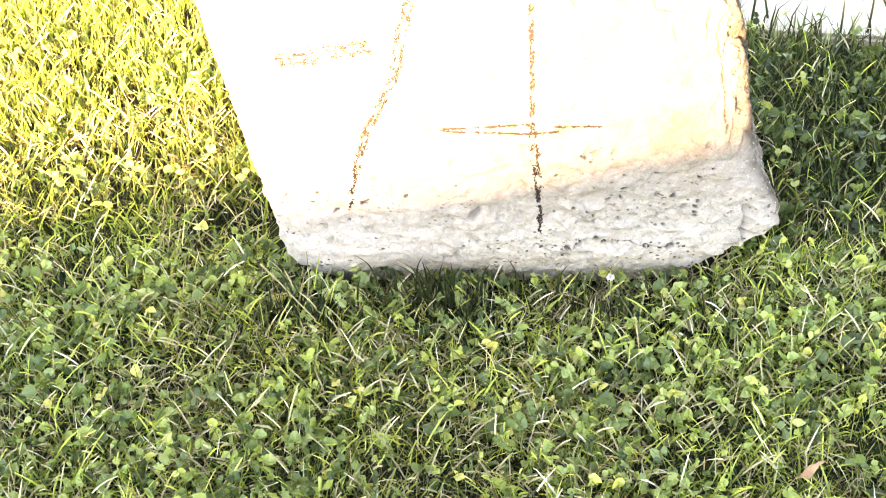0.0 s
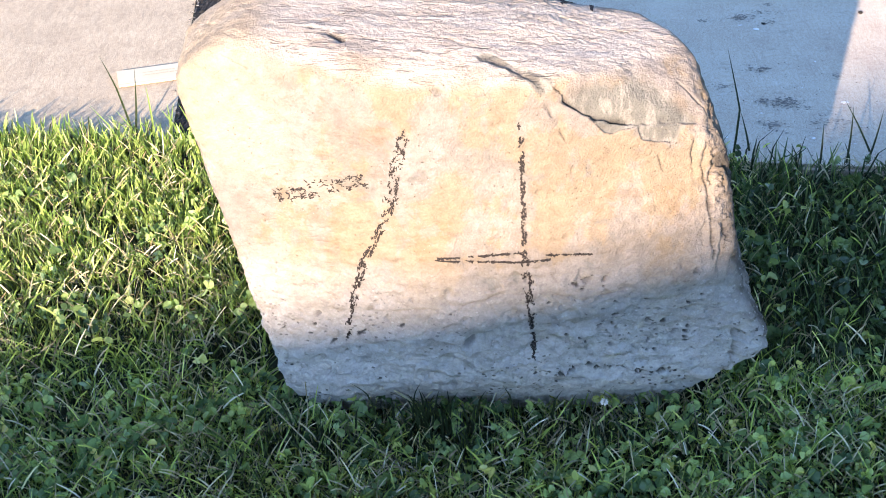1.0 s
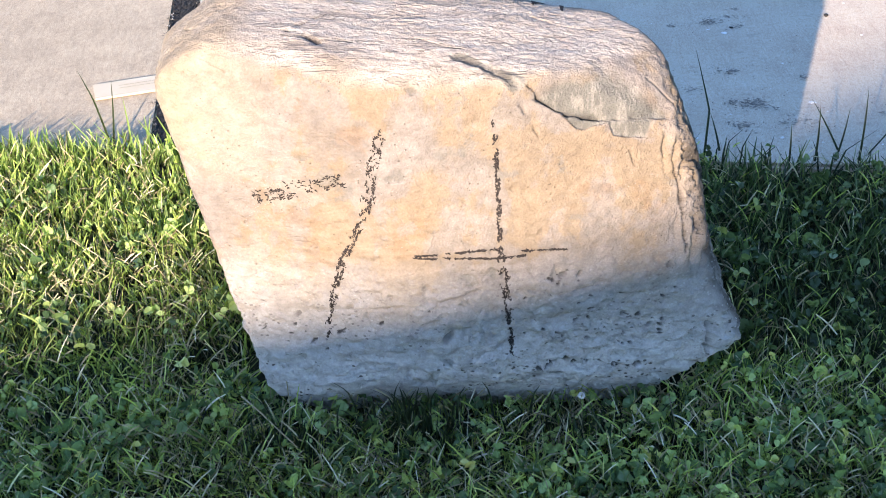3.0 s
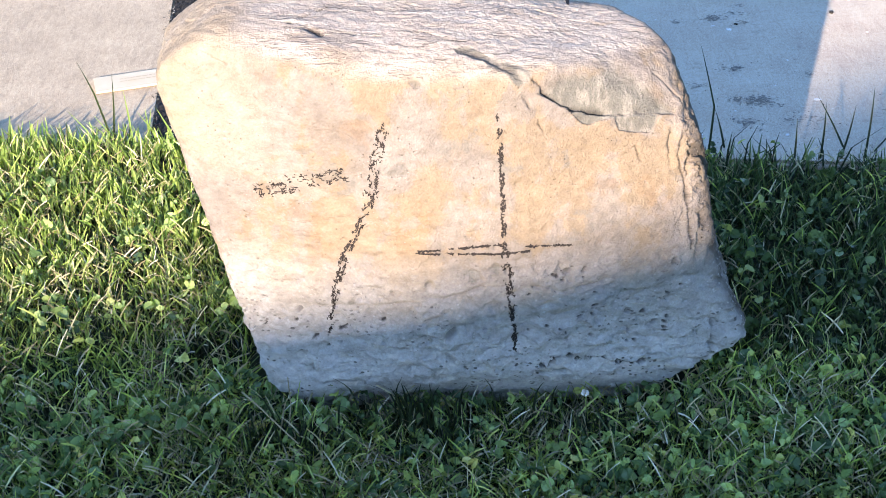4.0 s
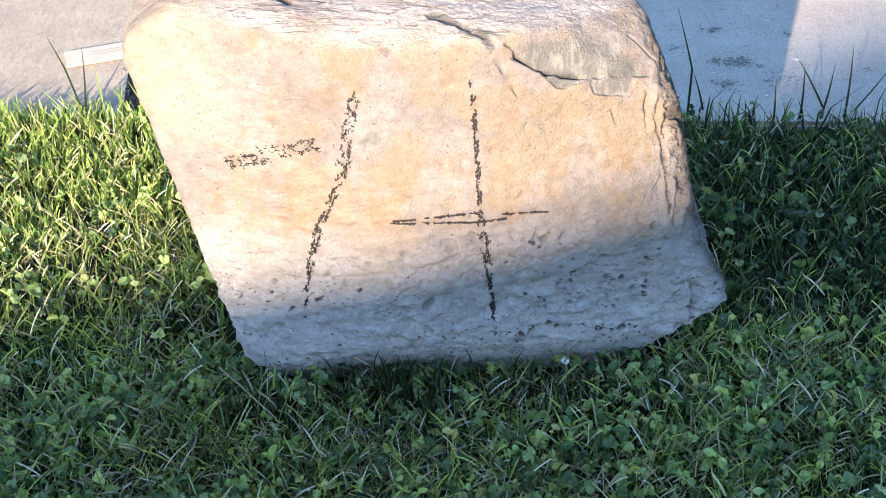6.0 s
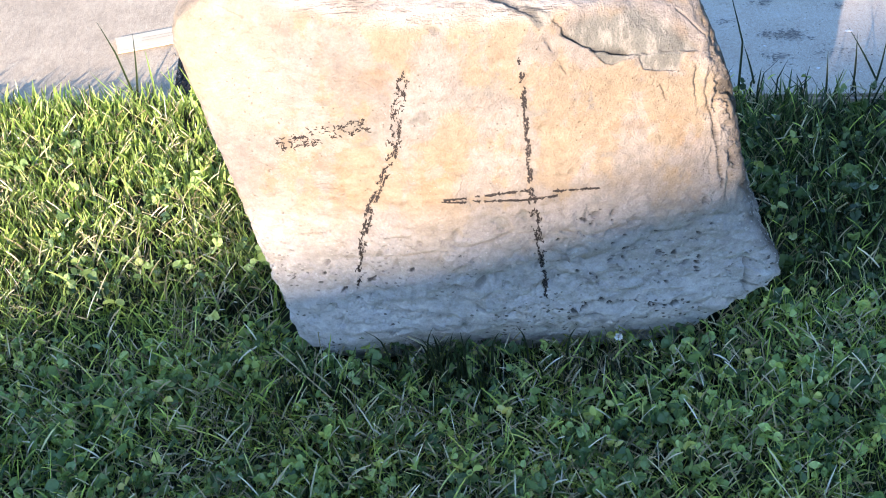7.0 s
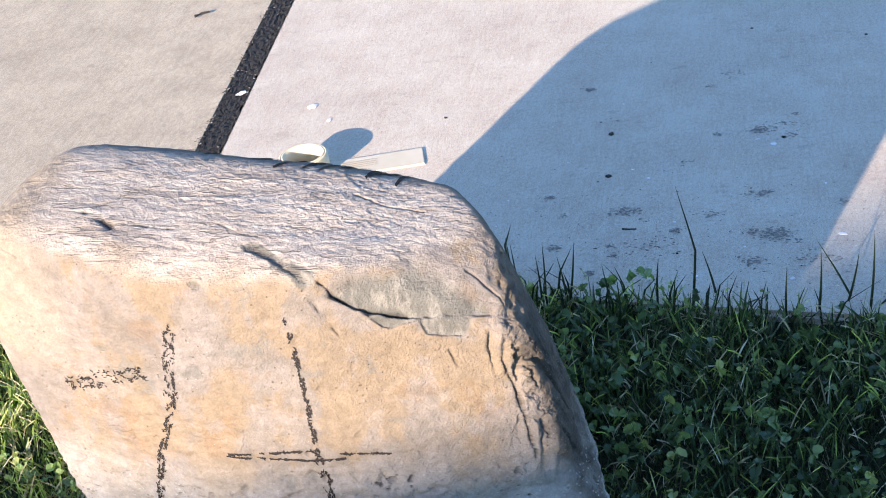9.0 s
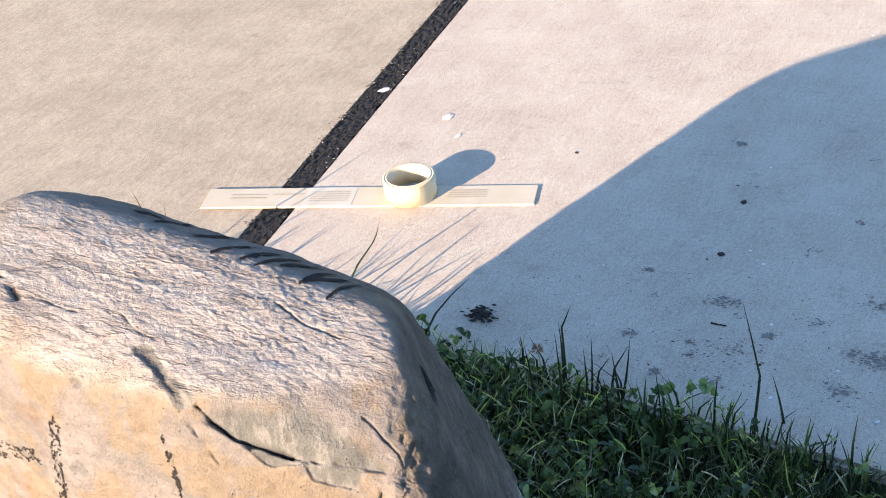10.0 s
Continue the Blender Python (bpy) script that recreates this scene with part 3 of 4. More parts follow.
    off += top * (0.0016 * np.floor(plate * 6) / 6 + 0.0010 * np.floor(chip * 3) / 3 + 0.0008 * grit - 0.0005 * step(dash_, 0.30, 0.42) - 0.0004 * step(holes, 0.36, 0.48))
    off += 0.010 * np.exp(-(np.linalg.norm(p - np.array((0.300, 0.07, 0.080)), axis=1) / 0.040) ** 2)
    off -= 0.010 * np.exp(-(np.linalg.norm(p - np.array((0.290, 0.07, 0.180)), axis=1) / 0.045) ** 2)
    # Upright splits along the right-hand front edge and its ragged rim.
    rim = np.exp(-((p[:, 0] - 0.232 + 0.25 * (p[:, 2] - 0.33)) / 0.022) ** 2) * step(p[:, 2], 0.16, 0.24) * (1 - step(p[:, 2], 0.34, 0.40)) * (1 - step(p[:, 1], 0.08, 0.12))
    splits = np.array([noise.noise(Vector(((q[0] - 0.8 * q[1]) * 150, 3.0, q[2] * 16 + q[0] * 30))) for q in p])
    off += rim * (0.0050 * np.floor(splits * 3) / 3 - 0.006 * step(-splits, 0.25, 0.45) + 0.0030 * np.floor(chip * 3) / 3)
    lit, dim = (shares[9] + shares[2] + shares[3]) / total, (shares[8] + shares[18]) / total
    arris = np.clip(4 * lit * dim, 0, 1) * step(p[:, 2], 0.2, 0.3)
    off += arris * (0.0030 * np.floor(chip * 3) / 3 + 0.0025 * np.floor(mid * 3) / 3 - 0.003 * step(holes, 0.2, 0.35))
    back_rim = np.exp(-((p[:, 1] - 0.235) / 0.02) ** 2) * top
    off -= back_rim * 0.004 * step(mid, 0.15, 0.5)
    off += 0.0007 * (1 - top) * np.floor(fine * 2.5) / 2.5
    rag = 0.004 * mid + 0.003 * fine
    # The broken-out hollow under the top edge, its ledge, and the ragged gray patch below it.
    u, v = p[:, 0] + 0.5 * rag, p[:, 2] + 0.4 * rag
    front = (d[:, 1] < 0) * 1.0
    ledge = np.interp(u, [0.060, 0.095, 0.119, 0.150, 0.173, 0.225], [0.427, 0.406, 0.395, 0.388, 0.385, 0.374])
    upper = np.interp(u, [0.060, 0.094, 0.120, 0.148, 0.185, 0.225], [0.430, 0.446, 0.448, 0.447, 0.418, 0.386]) + 1.2 * rag
    hollow = step(v - ledge, -0.0025, 0.0025) * step(upper - v, -0.004, 0.020) * step(u, 0.060, 0.075) * step(0.222 - u, 0, 0.010) * front
    off -= (0.0075 + 0.0022 * np.floor(mid * 3 + chip) / 3 + 0.0012 * np.floor(fine * 2) / 2) * hollow
    below = np.interp(u, [0.10, 0.115, 0.122, 0.150, 0.156, 0.165, 0.190, 0.198], [0.402, 0.384, 0.380, 0.384, 0.368, 0.365, 0.361, 0.378]) + 0.6 * rag
    under = step(v - below, -0.0008, 0.0008) * step(ledge - v, -0.001, 0.001) * step(u, 0.100, 0.106) * step(0.200 - u, 0, 0.003) * front
    off -= 0.0035 * under
    sliver = 1 - step(near_line(p + 0.7 * rag[:, None], cracks[0][0]) + 0.002 * layer, 0.0072, 0.0084)
    fresh = np.clip(0.9 * sliver + hollow * step(upper - v + 0.8 * rag, 0.002, 0.016) + 0.95 * under, 0, 1)
    for sx, sz, hx, hz in SCARS:
        e = np.sqrt(((p[:, 0] + 1.6 * rag - sx) / hx) ** 2 + ((p[:, 2] + 1.2 * rag - sz) / hz) ** 2)
        scar = (1 - step(e, 0.8, 1.1)) * front * step(chip + mid, -0.5, -0.2)
        fresh = np.maximum(fresh, 0.55 * scar)
        off -= 0.0022 * scar
    crevice_shade = np.zeros(len(p))
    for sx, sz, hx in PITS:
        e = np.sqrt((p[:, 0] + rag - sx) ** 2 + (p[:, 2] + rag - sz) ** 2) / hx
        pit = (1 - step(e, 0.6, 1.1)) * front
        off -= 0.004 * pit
        crevice_shade = np.maximum(crevice_shade, 0.5 * pit)
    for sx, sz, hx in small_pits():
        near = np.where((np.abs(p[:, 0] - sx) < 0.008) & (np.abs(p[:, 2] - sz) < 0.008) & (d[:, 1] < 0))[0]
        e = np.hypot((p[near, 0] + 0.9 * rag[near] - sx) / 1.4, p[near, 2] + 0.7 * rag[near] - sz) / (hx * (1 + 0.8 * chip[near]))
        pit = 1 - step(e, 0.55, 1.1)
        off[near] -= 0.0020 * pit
        crevice_shade[near] = np.maximum(crevice_shade[near], 0.9 * pit)
    # Here dirt is the strength of the shade painted into each crack.
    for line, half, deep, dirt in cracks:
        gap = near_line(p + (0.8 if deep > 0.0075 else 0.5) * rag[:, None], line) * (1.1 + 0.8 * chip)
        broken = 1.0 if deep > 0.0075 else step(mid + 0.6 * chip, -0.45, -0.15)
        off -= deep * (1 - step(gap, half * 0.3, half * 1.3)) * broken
        crevice_shade = np.maximum(crevice_shade, dirt * (1 - step(gap, half * 0.4, half * 0.95)) * broken)
    p = p + d * off[:, None]
    i = (np.arange(across - 1)[:, None] * around + np.arange(around)[None]).ravel()
    j = (np.arange(across - 1)[:, None] * around + (np.arange(around)[None] + 1) % around).ravel()
    ob = arrays("boulder", p, np.stack([i, i + around, j + around, j], 1), STONE)
    for name, values in (("top", np.clip(top, 0, 1)), ("cream", cream), ("fresh", fresh), ("crevice_shade", crevice_shade), ("side", np.clip(side + 0.5 * mid * side, 0, 1))):
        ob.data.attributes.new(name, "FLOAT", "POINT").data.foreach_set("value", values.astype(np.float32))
    return tagged(ob, "cream and ochre sandstone boulder with charcoal marks, bedded in the lawn", "boulder")


boulder = build_boulder()
from mathutils.bvhtree import BVHTree
SKIN = BVHTree.FromPolygons([v.co for v in boulder.data.vertices], [q.vertices for q in boulder.data.polygons])


def charcoal_bar(line, width, density, rows=1):
    """A crumbly bar drawn along a line of (x, z) on the front face: many small flat flakes."""
    rng = random.Random(round(line[0][0] * 1e4))
    bm = bmesh.new()
    for (x0, z0), (x1, z1) in zip(line[:-1], line[1:]):
        length = math.hypot(x1 - x0, z1 - z0)
        tx, tz = (x1 - x0) / length, (z1 - z0) / length
        for _ in range(int(length * density * 1.25)):
            s = rng.random() * length
            side = rng.choice((-1, 1)) * width * 0.42 + rng.gauss(0, width * 0.22) if rows == 2 else rng.gauss(0, width * 0.33)
            if noise.noise((s * 90 + x0 * 300, side * 200, z0 * 50)) < -0.12:
                continue
            cx, cz = x0 + tx * s - tz * side, z0 + tz * s + tx * side
            a = math.atan2(tz, tx) + rng.gauss(0, 0.6)
            la, lb = rng.uniform(0.0007, 0.0028), rng.uniform(0.0004, 0.0009)
            ring = []
            for k in range(6):
                w = k / 6 * math.tau
                q = rng.uniform(0.7, 1.25)
                ex, ez = la * math.cos(w) * q, lb * math.sin(w) * q
                gx, gz = cx + ex * math.cos(a) - ez * math.sin(a), cz + ex * math.sin(a) + ez * math.cos(a)
                hit = SKIN.ray_cast(Vector((gx, -0.5, gz)), Vector((0, 1, 0)))[0]
                if hit is None:
                    break
                ring.append(bm.verts.new(hit + Vector((0, -0.0006, 0))))
            if len(ring) == 6:
                bm.faces.new(ring)
    return tagged(part("charcoal_bar", bm, CHARCOAL, boulder, "broken black charcoal bar"), kind="stuff")


charcoal_bar([(-0.088, 0.402), (-0.101, 0.360), (-0.106, 0.325), (-0.113, 0.298)], 0.0075, 2500, 2)
charcoal_bar([(-0.113, 0.298), (-0.128, 0.262), (-0.144, 0.228), (-0.158, 0.178)], 0.0050, 2700, 2)
charcoal_bar([(-0.158, 0.178), (-0.164, 0.150), (-0.169, 0.124)], 0.0050, 2600)
charcoal_bar([(0.028, 0.405), (0.030, 0.345), (0.031, 0.290), (0.032, 0.240)], 0.0030, 2300, 2)
charcoal_bar([(0.032, 0.240), (0.036, 0.195), (0.039, 0.165)], 0.0055, 2700, 2)
charcoal_bar([(0.039, 0.165), (0.041, 0.140), (0.040, 0.108)], 0.0045, 3000)
charcoal_bar([(-0.064, 0.243), (0.020, 0.248), (0.106, 0.240)], 0.0015, 1900)
charcoal_bar([(-0.064, 0.241), (0.020, 0.237), (0.060, 0.238)], 0.0015, 1700)
charcoal_bar([(-0.235, 0.300), (-0.190, 0.318), (-0.135, 0.335)], 0.0110, 2600, 2)



def dash(x0, y0, x1, y1):
    """A short black stroke on the sloping rear edge of the boulder."""
    bm = bmesh.new()
    rows = []
    for k in range(7):
        s = k / 6
        x, y = x0 + (x1 - x0) * s, y0 + (y1 - y0) * s + 0.004 * math.sin(s * 3)
        w = 0.0034 * math.sin(math.pi * (0.15 + 0.8 * s)) + 0.0004
        row = []
        for side in (-1, 1):
            hit = SKIN.ray_cast(Vector((x + side * w * 0.6, y - side * w, 0.8)), Vector((0, 0, -1)))[0]
            row.append(bm.verts.new(hit + Vector((0, 0.0005, 0.0009))))
        rows.append(row)
    for a, b in zip(rows[:-1], rows[1:]):
        bm.faces.new((a[0], a[1], b[1], b[0]))
    return part("charcoal_bar", bm, CHARCOAL, boulder, "short black charcoal stroke")


for ends in ((-0.134, 0.270, -0.117, 0.262), (-0.100, 0.257, -0.097, 0.275), (-0.052, 0.249, -0.042, 0.268), (-0.016, 0.225, -0.007, 0.258), (0.014, 0.227, 0.019, 0.253),
             (0.033, 0.221, 0.037, 0.256), (0.052, 0.234, 0.061, 0.254), (0.082, 0.215, 0.075, 0.254), (0.084, 0.219, 0.093, 0.245), (0.114, 0.206, 0.104, 0.245)):
    x0, y0, x1, y1 = ends
    dash(x0 - 0.004, y0 - 0.034, x1 + 0.010, y1 - 0.021)

# ---- lawn ----
def over_rock(x, y):
    """Whether a place lies under the boulder."""
    return (((x - 0.0) / 0.285) ** 4 + ((y - 0.175) / 0.125) ** 4) < 1


def field(rng, n, x0, x1, y0, y1, inner=None):
    """Random places on the lawn, clear of the boulder and the driveway."""
    x, y = rng.uniform(x0, x1, n), rng.uniform(y0, y1, n)
    keep = ~over_rock(x, y) & (y < edge_y(x) + rng.uniform(-0.01, 0.02, n))
    if inner:
        keep &= ~((x > inner[0]) & (x < inner[1]) & (y > inner[2]))
    return x[keep], y[keep]


def patchy(x, y, scale, seed):
    return np.array([noise.noise((a * scale + seed, b * scale, seed)) for a, b in zip(x, y)])


def blades(name, material, x, y, length, width, lean, rng, curl=0.9, z=GROUND_Z, levels=4):
    """Tapered, bent grass blades with a crease-free ribbon each, in one mesh."""
    n = len(x)
    turn, face = rng.uniform(0, math.tau, n), rng.uniform(0, math.tau, n)
    s = np.linspace(0, 1, levels)
    verts = np.zeros((n, levels, 2, 3))
    bend = lean[:, None] * (0.35 + curl * s[None])
    ds = length[:, None] / (levels - 1)
    out = np.concatenate([np.zeros((n, 1)), np.cumsum(np.sin(bend[:, 1:]) * ds, 1)], 1)
    up = np.concatenate([np.zeros((n, 1)), np.cumsum(np.cos(bend[:, 1:]) * ds, 1)], 1)
    taper = width[:, None] * np.array([0.8, 1.0, 0.75, 0.08])[None] if levels == 4 else width[:, None] * (1 - 0.9 * s[None])
    for side, sign in ((0, -0.5), (1, 0.5)):
        verts[:, :, side, 0] = x[:, None] + out * np.cos(turn)[:, None] + sign * taper * np.cos(face)[:, None]
        verts[:, :, side, 1] = y[:, None] + out * np.sin(turn)[:, None] + sign * taper * np.sin(face)[:, None]
        verts[:, :, side, 2] = z + np.maximum(up, -0.002) + 0.0015 * sign
    base = (np.arange(n)[:, None] * levels + np.arange(levels - 1)[None]).ravel() * 2
    return arrays(name, verts.reshape(-1, 3), np.stack([base, base + 1, base + 3, base + 2], 1), material)


def leaf_template(fold, notch, seed):
    """A three-part clover leaf, one unit wide, its middle at the origin; each leaflet droops and turns its own way."""
    rr = random.Random(seed)
    one = np.array([(0, 0.5, 0), (0.24, 0.14, 1), (0.46, 0.45, 1), (0.43, 0.80, 1), (0.17, 1.0, 0.5), (0, 1.0 - notch, 0), (-0.17, 1.0, 0.5), (-0.43, 0.80, 1), (-0.46, 0.45, 1), (-0.24, 0.14, 1)])
    verts, faces = [(0, 0, 0)], []
    for k in range(3):
        a = k * math.tau / 3 + rr.gauss(0, 0.22)
        droop, roll_, grow = rr.gauss(0.0, 0.75), rr.gauss(0, 0.65), rr.uniform(0.65, 1.2)
        first = len(verts)
        for px, py, lift in one:
            px, py = px * 0.62 * grow, py * 0.58 * grow
            pz = lift * fold * 2.2 + px * math.sin(roll_) - 0.35 * py * py + rr.gauss(0, 0.035)
            px *= math.cos(roll_)
            py, pz = py * math.cos(droop) - pz * math.sin(droop), py * math.sin(droop) + pz * math.cos(droop)
            verts.append((px * math.cos(a) - py * math.sin(a), px * math.sin(a) + py * math.cos(a), pz))
        for j in range(1, 9):
            faces.append((first, first + j, first + j + 1))
        faces.append((first, 0, first + 1))
        faces.append((first, first + 9, 0))
    return np.array(verts), np.array(faces)


def clover(name, material, x, y, size, height, tilt, rng, template):
    """Many clover leaves, each with its stalk, in one mesh."""
    verts, faces = template
    n, k = len(x), len(verts)
    yaw, ta = rng.uniform(0, math.tau, n), rng.uniform(0, math.tau, n)
    v = verts[None] * size[:, None, None]
    c, s_ = np.cos(yaw)[:, None], np.sin(yaw)[:, None]
    vx, vy, vz = v[..., 0] * c - v[..., 1] * s_, v[..., 0] * s_ + v[..., 1] * c, v[..., 2]
    ax, ay = np.cos(ta)[:, None], np.sin(ta)[:, None]
    along = vx * ax + vy * ay
    ct, st = np.cos(tilt)[:, None], np.sin(tilt)[:, None]
    new_along = along * ct + vz * st
    nz = -along * st + vz * ct
    vx, vy = vx + (new_along - along) * ax, vy + (new_along - along) * ay
    top = GROUND_Z + height[:, None]
    leaf = np.stack([vx + x[:, None], vy + y[:, None], nz + top], -1)
    # The stalk, a thin ribbon from the ground to the leaf's middle.
    fx, fy = x + rng.normal(0, 0.012, n), y + rng.normal(0, 0.012, n)
    w = 0.0007
    stalk = np.stack([np.stack([fx - w, fy, np.full(n, GROUND_Z)], -1), np.stack([fx + w, fy, np.full(n, GROUND_Z)], -1), np.stack([x + w, y, top[:, 0] - 0.0005], -1)], 1)
    everything = np.concatenate([leaf, stalk], 1)
    tri = np.concatenate([faces, [(k, k + 1, 0)], [(k + 1, k + 2, 0)]])
    allf = (tri[None] + (np.arange(n) * (k + 3))[:, None, None]).reshape(-1, 3)
    return arrays(name, everything.reshape(-1, 3), allf, material, False)


rng = np.random.default_rng(7)
NEAR = (-0.95, 0.90, -0.46)

# Short growth near the ground, coloured dark to paint shade between the blades.
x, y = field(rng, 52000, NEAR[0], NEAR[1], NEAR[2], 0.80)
tagged(blades("undergrowth", GRASS_GAP_SHADE, x, y, rng.uniform(0.015, 0.036, len(x)), rng.uniform(0.0012, 0.0026, len(x)), np.abs(rng.normal(0.7, 0.5, len(x))), rng), "short dark grass at the base of the lawn", "grass", kind="stuff")

# Longer blades that cross one another; they stand taller and straighter beside the driveway and in the sun.
x, y = field(rng, 68000, NEAR[0], NEAR[1], NEAR[2], 0.80)
tall = np.clip((y - 0.22) / 0.25, 0, 1) * 0.6 + 0.4 * (np.abs(edge_y(x) - y) < 0.10)
tall *= np.where(x > 0.1, 0.45, 1.0)
keep = rng.random(len(x)) < np.clip(0.55 + 0.45 * tall + 1.1 * patchy(x, y, 9.0, 21.0), 0.12, 1)
rear = (x > 0.22) & (y > 0.05)
keep &= ~rear | (rng.random(len(x)) < 0.55)
x, y, tall, rear = x[keep], y[keep], tall[keep], rear[keep]
sunny = np.clip((-0.12 - x) / 0.15, 0, 1) * np.clip((y - 0.02) / 0.20, 0, 1)
length = rng.uniform(0.020, 0.050, len(x)) * (1 + 0.25 * tall * rng.random(len(x))) * (1 + 0.25 * rear)
width = rng.uniform(0.0011, 0.0030, len(x)) * (1 + 0.75 * tall + 0.25 * sunny)
lean = np.abs(rng.normal(1.05, 0.50, len(x))) * (1.0 - 0.30 * tall - 0.42 * sunny - 0.5 * rear * (1 - 0.5 * tall))
# Blades behind and right of the boulder take the shade-darkened greens.
in_shade = (((x > 0.20) & (y > 0.10 + 0.12 * patchy(x, y, 7.0, 13.0))) | ((x > -0.15) & (y > 0.27))) & (rng.random(len(x)) < 0.96)
for name, material, pick_, words in (("lawn_grass", GRASS, ~in_shade, "green grass blades crossing in the lawn"), ("coarse_grass", GRASS_SHADED, in_shade, "grass between the boulder and the driveway, coloured darker for shade")):
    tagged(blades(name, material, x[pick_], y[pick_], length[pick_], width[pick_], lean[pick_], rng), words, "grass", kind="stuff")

# Tufts that the mower missed round the boulder's foot, in the shade-dark blade colour.
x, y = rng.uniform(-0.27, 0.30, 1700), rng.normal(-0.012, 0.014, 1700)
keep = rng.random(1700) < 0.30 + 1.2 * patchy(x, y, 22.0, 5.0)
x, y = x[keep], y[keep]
tagged(blades("foot_grass", BLADE_SHADED, x, y, rng.uniform(0.030, 0.060, len(x)), rng.uniform(0.0014, 0.0030, len(x)), np.abs(rng.normal(0.35, 0.35, len(x))), rng), "longer grass left standing round the boulder's foot", "grass", kind="stuff")

# Flattened older blades and straw between them.
x, y = field(rng, 21000, NEAR[0], NEAR[1], NEAR[2], 0.78)
keep = patchy(x, y, 7.0, 3.0) > rng.uniform(-0.35, 0.3, len(x))
keep &= ~((x > 0.20) & (y > 0.08)) | (rng.random(len(x)) < 0.45)
x, y = x[keep], y[keep]
tagged(blades("straw", STRAW, x, y, rng.uniform(0.02, 0.05, len(x)), rng.uniform(0.0009, 0.0018, len(x)), rng.uniform(0.7, 1.6, len(x)), rng, 0.6, GROUND_Z + 0.008), "dry straw-coloured clippings lying in the grass", "straw", kind="stuff")

# Short clippings lying across the top of the lawn.
for name, material, count, words in (("green_clippings", GRASS, 12500, "short green grass clippings strewn over the lawn"), ("dry_clippings", STRAW, 11500, "short dry grass clippings strewn over the lawn")):
    x, y = field(rng, count, NEAR[0], NEAR[1], NEAR[2], 0.70)
    shorn = (~((x < -0.18) & (y > 0.10)) | (rng.random(len(x)) < 0.35)) & (~((x > 0.20) & (y > 0.12)) | (rng.random(len(x)) < 0.25))
    x, y = x[shorn], y[shorn]
    tagged(blades(name, material, x, y, rng.uniform(0.012, 0.042, len(x)), rng.uniform(0.0006, 0.0021, len(x)), rng.uniform(1.0, 1.6, len(x)), rng, 0.3, GROUND_Z + rng.uniform(0.012, 0.040, len(x))[:, None]), words, "clippings", kind="stuff")

# Coarser grass away from the boulder.
x, y = field(rng, 60000, -3.2, 3.2, -2.8, 1.1, NEAR)
tagged(blades("lawn_grass_far", GRASS, x, y, rng.uniform(0.03, 0.06, len(x)), rng.uniform(0.003, 0.006, len(x)), np.abs(rng.normal(0.6, 0.4, len(x))), rng), "mown grass blades further out", "grass", kind="stuff")

# Clover.
x, y = field(rng, 11500, NEAR[0], NEAR[1], NEAR[2], 0.74)
keep = patchy(x, y, 6.0, 8.0) + 0.35 - 0.60 * ((x < -0.2) & (y > 0.12)) + 0.12 * (y < -0.02) > rng.uniform(-0.2, 0.45, len(x))
keep &= ~((x > 0.22) & (y > 0.02)) | (rng.random(len(x)) < np.where(edge_y(x) - y < 0.13, 0.28, 0.66))
x, y = x[keep], y[keep]
size = rng.uniform(0.009, 0.020, len(x)) * (1 + 0.3 * (rng.random(len(x)) < 0.15))
height = rng.uniform(0.010, 0.044, len(x))
tilt = np.abs(rng.normal(0.0, 0.85, len(x)))
# Clover in the same stretch wears its shade as a darker green.
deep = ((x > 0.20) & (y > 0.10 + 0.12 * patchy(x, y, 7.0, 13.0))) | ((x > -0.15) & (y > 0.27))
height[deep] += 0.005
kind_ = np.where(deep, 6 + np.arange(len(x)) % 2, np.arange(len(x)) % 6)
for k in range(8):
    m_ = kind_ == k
    tagged(clover("clover_carpet", CLOVER if k < 6 else CLOVER_SHADED, x[m_], y[m_], size[m_], height[m_], tilt[m_], rng, leaf_template((0.10, 0.16, 0.03)[k % 3], (0.05, 0.08, 0.03)[k % 3], k)), "round green clover leaves spread through the lawn" if k < 6 else "clover leaves behind the boulder, coloured darker for shade", "clover", kind="stuff")

# Clover leaves that stand out one by one in front of the boulder and beside it.
clover_patch = tagged(new("clover_patch"), "low patch of white clover growing in the lawn", "clover")
singles = []
for fold, notch, seed in ((0.10, 0.05, 21), (0.16, 0.08, 22), (0.03, 0.03, 23), (0.22, 0.10, 24), (0.08, 0.04, 25), (0.14, 0.06, 26), (0.05, 0.05, 27), (0.12, 0.03, 28)):
    verts, faces = leaf_template(fold, notch, seed)
    k = len(verts)
    verts = np.concatenate([verts, [(-0.03, 0.2, -1.6), (0.03, 0.2, -1.6), (0.03, 0, -0.02)]])
    faces = np.concatenate([faces, [(k, k + 1, 0), (k + 1, k + 2, 0)]])
    ob = arrays("clover_leaf", verts, faces, CLOVER_SINGLE, False)
    singles.append(ob.data)
    bpy.data.objects.remove(ob)
pick = random.Random(5)
made = 0
